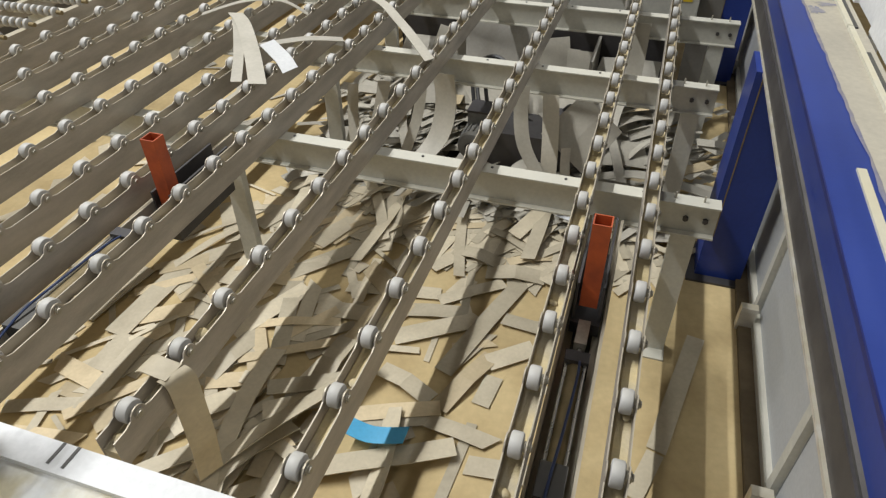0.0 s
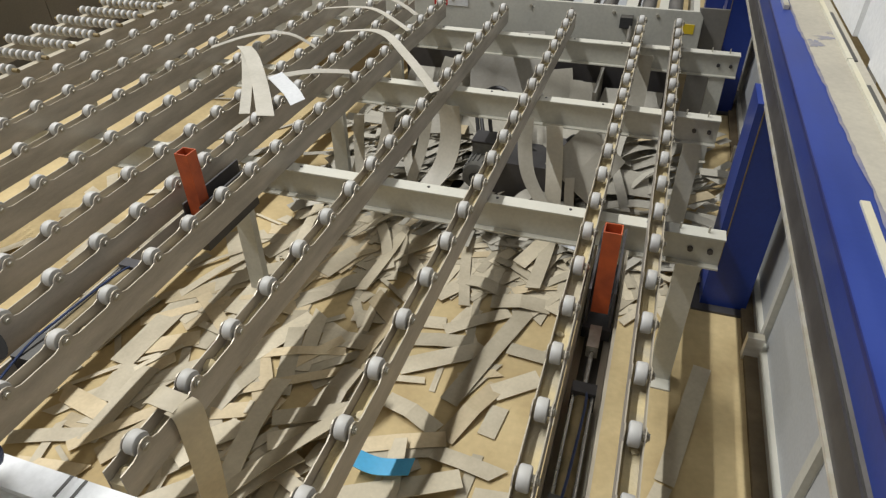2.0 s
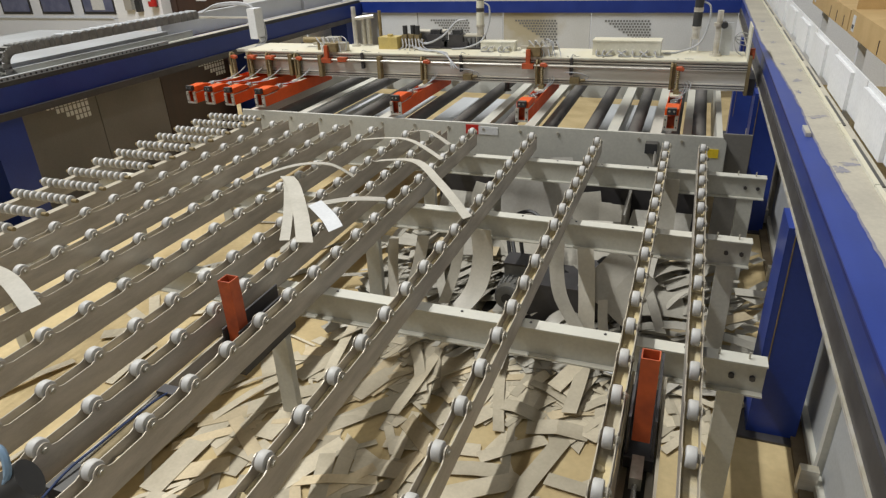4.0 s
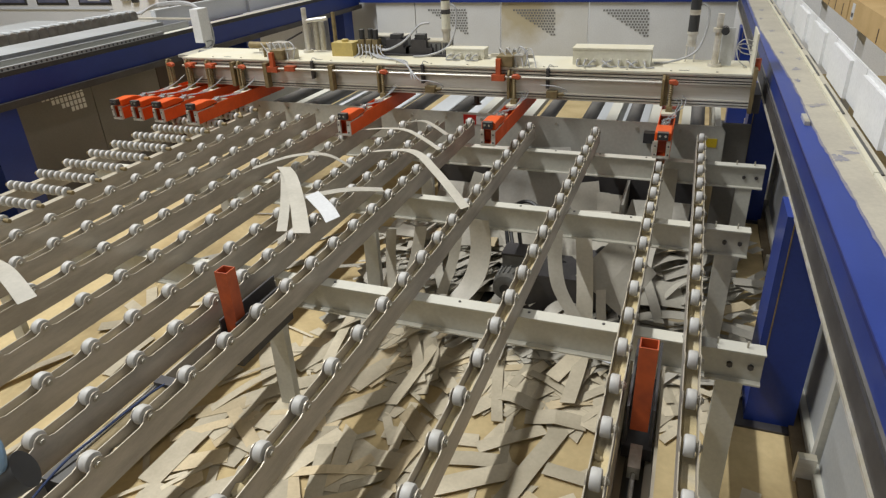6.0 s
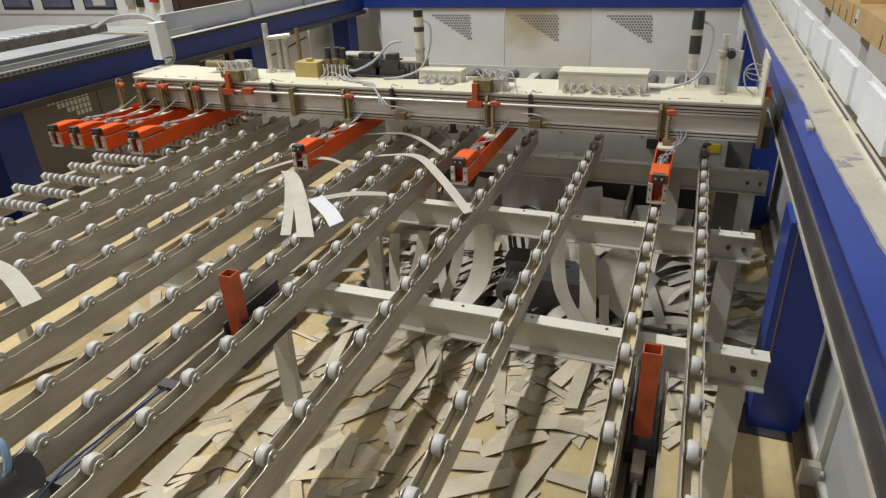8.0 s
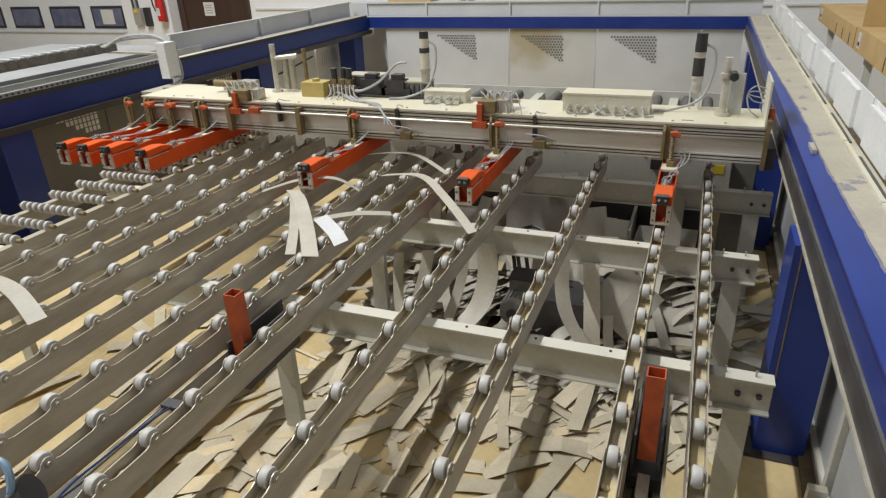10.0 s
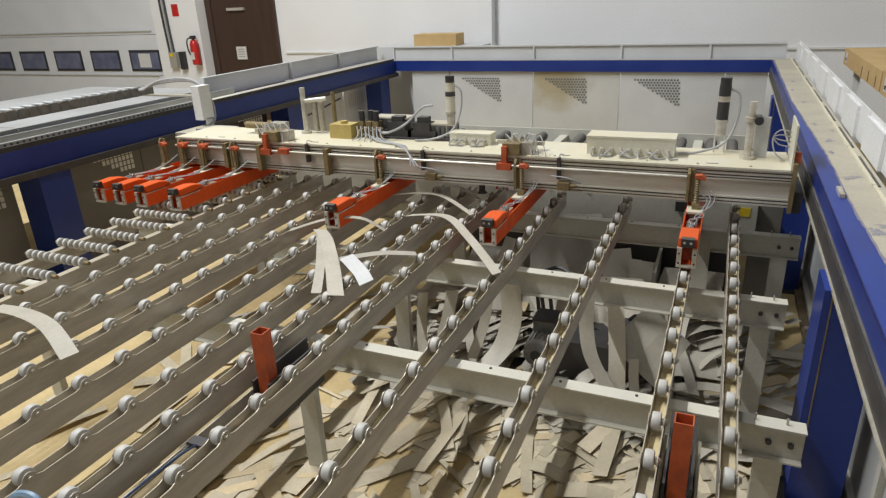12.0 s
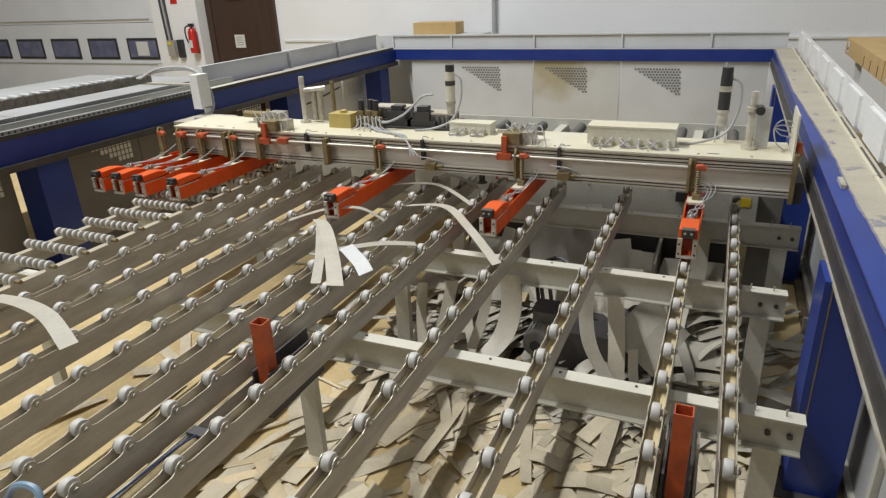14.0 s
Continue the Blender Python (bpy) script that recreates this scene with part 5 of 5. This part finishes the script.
def offcuts():
    rng = random.Random(11)
    def spot(zone):
        if zone == 0:
            if rng.random() < 0.15:
                return rng.gauss(-0.72, 0.25), rng.gauss(1.4, 0.3)
            x, y = rng.uniform(-1.7, 0.3), rng.uniform(0.8, 2.9)
            while x > -0.5 and y < 2.5 and rng.random() < 0.8:
                x, y = rng.uniform(-1.7, 0.3), rng.uniform(0.8, 2.9)
            return x, y
        if zone == 1:
            return rng.uniform(-1.5, 0.62), rng.uniform(2.55, 4.25)
        if zone == 2:
            return rng.uniform(-3.2, -1.3), rng.uniform(1.0, 4.2)
        return rng.uniform(0.55, 0.95), rng.uniform(2.8, 4.5)
    for i in range(186):
        zone = 0 if i < 74 else 1 if i < 172 else 2 if i < 183 else 3
        x, y = spot(zone)
        turn = rng.choice((rng.gauss(1.1, 0.4), rng.gauss(0.5, 0.3), rng.uniform(0, 3.14)))
        z = 0.006 + pile(x, y) * rng.uniform(0.7, 1.15) + 0.012 * rng.random()
        rough = 0.014 if zone != 1 else 0.05 if y < 2.95 else 0.24
        bm = offcut(B(), 0, 0, 0, rng.uniform(0.16, 0.55), rng.uniform(0.035, 0.10), 0, 0, 0, rng.choice((0.002, 0.004, 0.006, 0.02)), rng)
        tan = rng.random() < (0.68 if zone == 0 else 0.27)
        solid("offcut", bm, "strip_tan" if tan else "strip_light" if y > 2.9 else "strip", "flat tan laminate offcut lying face down on the floor" if tan else "flat beige-grey laminate offcut on the dusty floor", "offcut", "laminate offcuts", at=Matrix.Translation((x, y, z)) @ Euler((rng.gauss(0, rough), rng.gauss(0, rough * 0.6), turn)).to_matrix().to_4x4())
    for i in range(52):
        zone = rng.choice((0, 1, 1, 1))
        x, y = (rng.gauss(-0.72, 0.2), rng.gauss(1.3, 0.25)) if zone == 0 else spot(1)
        a, n = rng.gauss(1.1, 0.5), rng.uniform(0.18, 0.42)
        dx, dy = math.cos(a) * n, math.sin(a) * n
        h, z = rng.uniform(0.012, 0.035 if y < 3.1 else 0.12), 0.02 + pile(x, y)
        k = rng.uniform(-0.12, 0.12)
        pts = [(x - dx, y - dy, z), (x - dx * 0.3 - dy * k, y - dy * 0.3 + dx * k, z + h), (x + dx * 0.4 - dy * k, y + dy * 0.4 + dx * k, z + h * 0.8), (x + dx, y + dy, z + 0.01)]
        solid("curved_offcut", ribbon(pts, rng.uniform(0.045, 0.09), (-math.sin(a), math.cos(a), rng.gauss(0, 0.25)), 4), "strip" if y < 2.95 else "strip_light", "curved beige laminate offcut on the heap", "offcut", "curved offcuts", smooth=True)
    bm, heap = B(), B()
    for i in range(1250):
        zone = 0 if i < 130 else 1 if i < 1150 else 2 if i < 1215 else 3
        x, y = spot(zone)
        z = 0.004 + pile(x, y) * rng.uniform(0.1, 1.0) + 0.01 * rng.random()
        rough = 0.008 if zone != 1 else 0.03 if y < 2.95 else 0.18
        turn = rng.choice((rng.gauss(1.1, 0.4), rng.uniform(0, 3.14)))
        offcut(heap if y > 2.9 else bm, x, y, z, rng.uniform(0.06, 0.45), rng.uniform(0.015, 0.085), turn, rng.gauss(0, rough * 0.6), rng.gauss(0, rough), rng.uniform(0, 0.012), rng)
    solid("small_offcuts", bm, "strip", "small beige laminate offcuts scattered on the floor", "offcuts", kind="stuff")
    solid("offcut_heap", heap, "strip_light", "heap of pale laminate offcuts under the bed", "offcuts", kind="stuff")


offcuts()
LONG_PIECES = [(-0.95, 2.30, 0.54, 0.10, 0.83), (-0.96, 1.82, 0.54, 0.079, 1.90), (-0.90, 1.90, 0.38, 0.072, 1.80), (-1.06, 1.86, 0.42, 0.096, 1.13), (-1.65, 1.77, 0.52, 0.12, 1.54), (-0.34, 2.08, 0.27, 0.085, 0.21), (-0.28, 1.98, 0.41, 0.095, 0.57), (-0.08, 2.09, 0.72, 0.085, 1.28), (-0.03, 2.44, 0.29, 0.10, 0.13), (-0.20, 2.26, 0.34, 0.07, 0.67), (-0.27, 1.47, 0.30, 0.09, 0.42), (-0.03, 1.48, 0.27, 0.07, 3.03), (-0.31, 1.64, 0.27, 0.08, 2.80), (0.07, 1.92, 0.22, 0.09, 0.69), (-0.25, 2.52, 0.29, 0.085, 2.98), (-0.13, 2.70, 0.39, 0.05, 2.70), (-0.71, 2.74, 0.44, 0.14, 1.17)]
SHORT_PIECES = [(-0.63, 1.41, 0.36, 0.086, 0.58), (-0.69, 1.96, 0.36, 0.10, 0.09), (-0.33, 2.53, 0.40, 0.09, 0.92), (-0.64, 1.64, 0.30, 0.093, 1.52), (-1.35, 2.15, 0.39, 0.099, 1.50), (-1.02, 2.52, 0.33, 0.11, 1.18), (-1.23, 1.61, 0.27, 0.088, 1.98), (-1.84, 1.75, 0.40, 0.11, 1.47), (-1.59, 1.42, 0.21, 0.11, 1.55), (-0.29, 1.23, 0.21, 0.083, 1.20), (-1.02, 1.26, 0.27, 0.10, 0.94), (-0.52, 2.43, 0.29, 0.095, 0.80), (0.22, 2.15, 0.16, 0.07, 1.05), (0.08, 2.12, 0.19, 0.075, 3.06), (0.10, 2.48, 0.20, 0.09, 2.75)]
shape = random.Random(21)
for x, y, length, w, turn in LONG_PIECES + SHORT_PIECES:
    solid("offcut", offcut(B(), 0, 0, 0, length, w, 0, 0, 0, shape.choice((0.003, 0.006, 0.01, 0.025)), shape), "strip", "slightly curled beige-grey laminate offcut on the floor", "offcut", "laminate offcuts", at=Matrix.Translation((x, y, 0.012 + pile(x, y) + 0.006 * shape.random())) @ Euler((shape.gauss(0, 0.02), shape.gauss(0, 0.008), turn)).to_matrix().to_4x4())
for x, y, length, w, turn in ((0.76, 1.95, 0.66, 0.075, 1.37), (0.66, 1.51, 0.22, 0.065, 1.27), (0.02, 1.71, 0.16, 0.075, 1.45)):
    solid("offcut", offcut(B(), 0, 0, 0, length, w, 0, 0, 0, 0.006, random.Random(3)), "strip", "flat beige-grey laminate offcut on the dusty floor", "offcut", "laminate offcuts", at=Matrix.Translation((x, y, 0.008)) @ Euler((0, 0, turn)).to_matrix().to_4x4())
for x, y, z, w, d, r in ((-0.02, 3.62, 0.26, 0.45, 0.3, (0.5, 0.15, 0.3)), (0.28, 4.05, 0.28, 0.4, 0.32, (0.6, -0.1, -0.2)), (-0.45, 3.78, 0.22, 0.5, 0.26, (0.45, 0.2, 0.8)), (-0.72, 3.86, 0.20, 0.5, 0.34, (0.35, 0.1, 0.4)), (-0.15, 3.92, 0.24, 0.42, 0.30, (0.5, -0.2, -0.3)), (0.22, 3.80, 0.16, 0.36, 0.30, (0.25, 0.2, 0.2)), (0.10, 3.45, 0.20, 0.5, 0.28, (0.15, 0.45, 0.9)), (-1.05, 4.25, 0.22, 0.5, 0.4, (0.4, 0.0, 0.1)), (0.35, 3.45, 0.10, 0.3, 0.25, (0.1, 0.1, 0.3)), (-0.35, 4.3, 0.25, 0.5, 0.4, (0.5, 0.1, -0.2)), (0.14, 3.14, 0.36, 0.30, 0.30, (0.75, 0.55, -0.3)), (-0.20, 4.25, 0.30, 0.22, 0.26, (0.9, 0.0, 0.5)), (-0.02, 4.28, 0.26, 0.20, 0.18, (0.9, 0.1, 0.2)), (-0.62, 4.20, 0.30, 0.26, 0.24, (0.8, -0.2, 0.7)), (-0.9, 4.28, 0.30, 0.3, 0.2, (0.9, 0.3, 0.2))):
    solid("offcut_sheet", offcut(B(), 0, 0, 0, w, d, 0, 0, 0, 0.01, random.Random(int(x * 100))), "strip_light", "large tilted beige laminate sheet on the heap of offcuts", "offcut", "large offcuts", at=Matrix.Translation((x, y, z + 0.10)) @ Euler(r).to_matrix().to_4x4())


# ---- service unit beside the camera ----
def dust_lump(x, y, r, rng):
    """A caked lump of sawdust beside a wheel."""
    bm = B()
    bmesh.ops.create_icosphere(bm, subdivisions=2, radius=r)
    k = rng.uniform(0, 90)
    for v in bm.verts:
        v.co *= 1 + 0.5 * noise.noise(v.co * 60 + Vector((k, 0, 0)))
        v.co.z = max(v.co.z * 0.7, -0.3 * r)
    solid("dust_lump", bm, "trough", "caked yellow sawdust beside a wheel", "dust", "sawdust lumps", smooth=True, at=(x, y, 0.836))


lumps = random.Random(8)
for x, y in ((-0.622, 0.665), (-0.606, 0.745), (-0.612, 0.93), (-0.63, 1.01), (-0.172, 0.70), (-0.16, 0.98), (0.27, 0.80), (0.262, 1.42), (0.497, 1.08), (-1.06, 1.02), (-1.05, 1.44), (-0.17, 1.72), (-0.62, 1.50)):
    dust_lump(x, y, lumps.uniform(0.012, 0.02), lumps)


def service_unit():
    u = thing("air_service_unit", "pneumatic service unit with black cap and blue hose on a post", "regulator", (-0.84, 0.60, -0.02))
    part("post", bevelled(box(B(), -0.10, -0.14, 0.875, -0.04, -0.08, 1.22), 0.006), "dark", u)
    part("cap", rod(B(), (-0.02, 0.0, 1.20), (0.04, 0.05, 1.235), 0.042, 18), "black", u, smooth=True)
    part("body", bevelled(box(B(), -0.07, -0.10, 1.06, 0.0, -0.02, 1.20), 0.012), "red", u)
    part("bowl", rod(B(), (-0.03, -0.06, 0.97), (-0.03, -0.06, 1.06), 0.035, 16), "yellowbox", u, smooth=True)
    part("hose", tube(B(), [(0.02, -0.08, 1.14), (0.07, -0.07, 1.10), (0.08, -0.07, 1.04), (0.04, -0.08, 0.99), (-0.03, -0.10, 0.98)], 0.012), "hose_blue", u, smooth=True)
    part("hose", tube(B(), [(-0.10, 0.0, 1.20), (-0.06, 0.03, 1.30), (0.0, 0.04, 1.31), (0.03, 0.02, 1.27), (0.01, 0.0, 1.22)], 0.008), "hose_pale", u, smooth=True)


service_unit()


def motions():
    drive = ((0, 3.3), (1, 2.88), (2.2, 2.33), (2.5, 2.18), (3, 1.94), (4, 1.53), (5.5, 0.889), (6, 0.659), (6.5, 0.444), (7, 0.223), (7.5, 0.035), (7.8, 0.0), (9.8, 0.0), (14, 0.0))
    walk(GANTRY, [(t, pose(0, 3.867 + 0.92 * d, 0)) for t, d in drive])
    walk(CHAIN_BEND, [(t, pose(-4.64, 3.03 + 0.46 * d, 1.27)) for t, d in drive])
    walk(STOP_L, [(t, pose(-1.165, y, 0)) for t, y in ((0, 1.593), (0.5, 1.632), (1, 1.674), (1.5, 1.71), (2, 1.725), (3, 1.728), (14, 1.728))])
    walk(STOP_R, [(t, pose(0.358, y, 0)) for t, y in ((0, 1.563), (0.5, 1.588), (1, 1.621), (1.5, 1.652), (2, 1.682), (3, 1.695), (14, 1.695))])


motions()
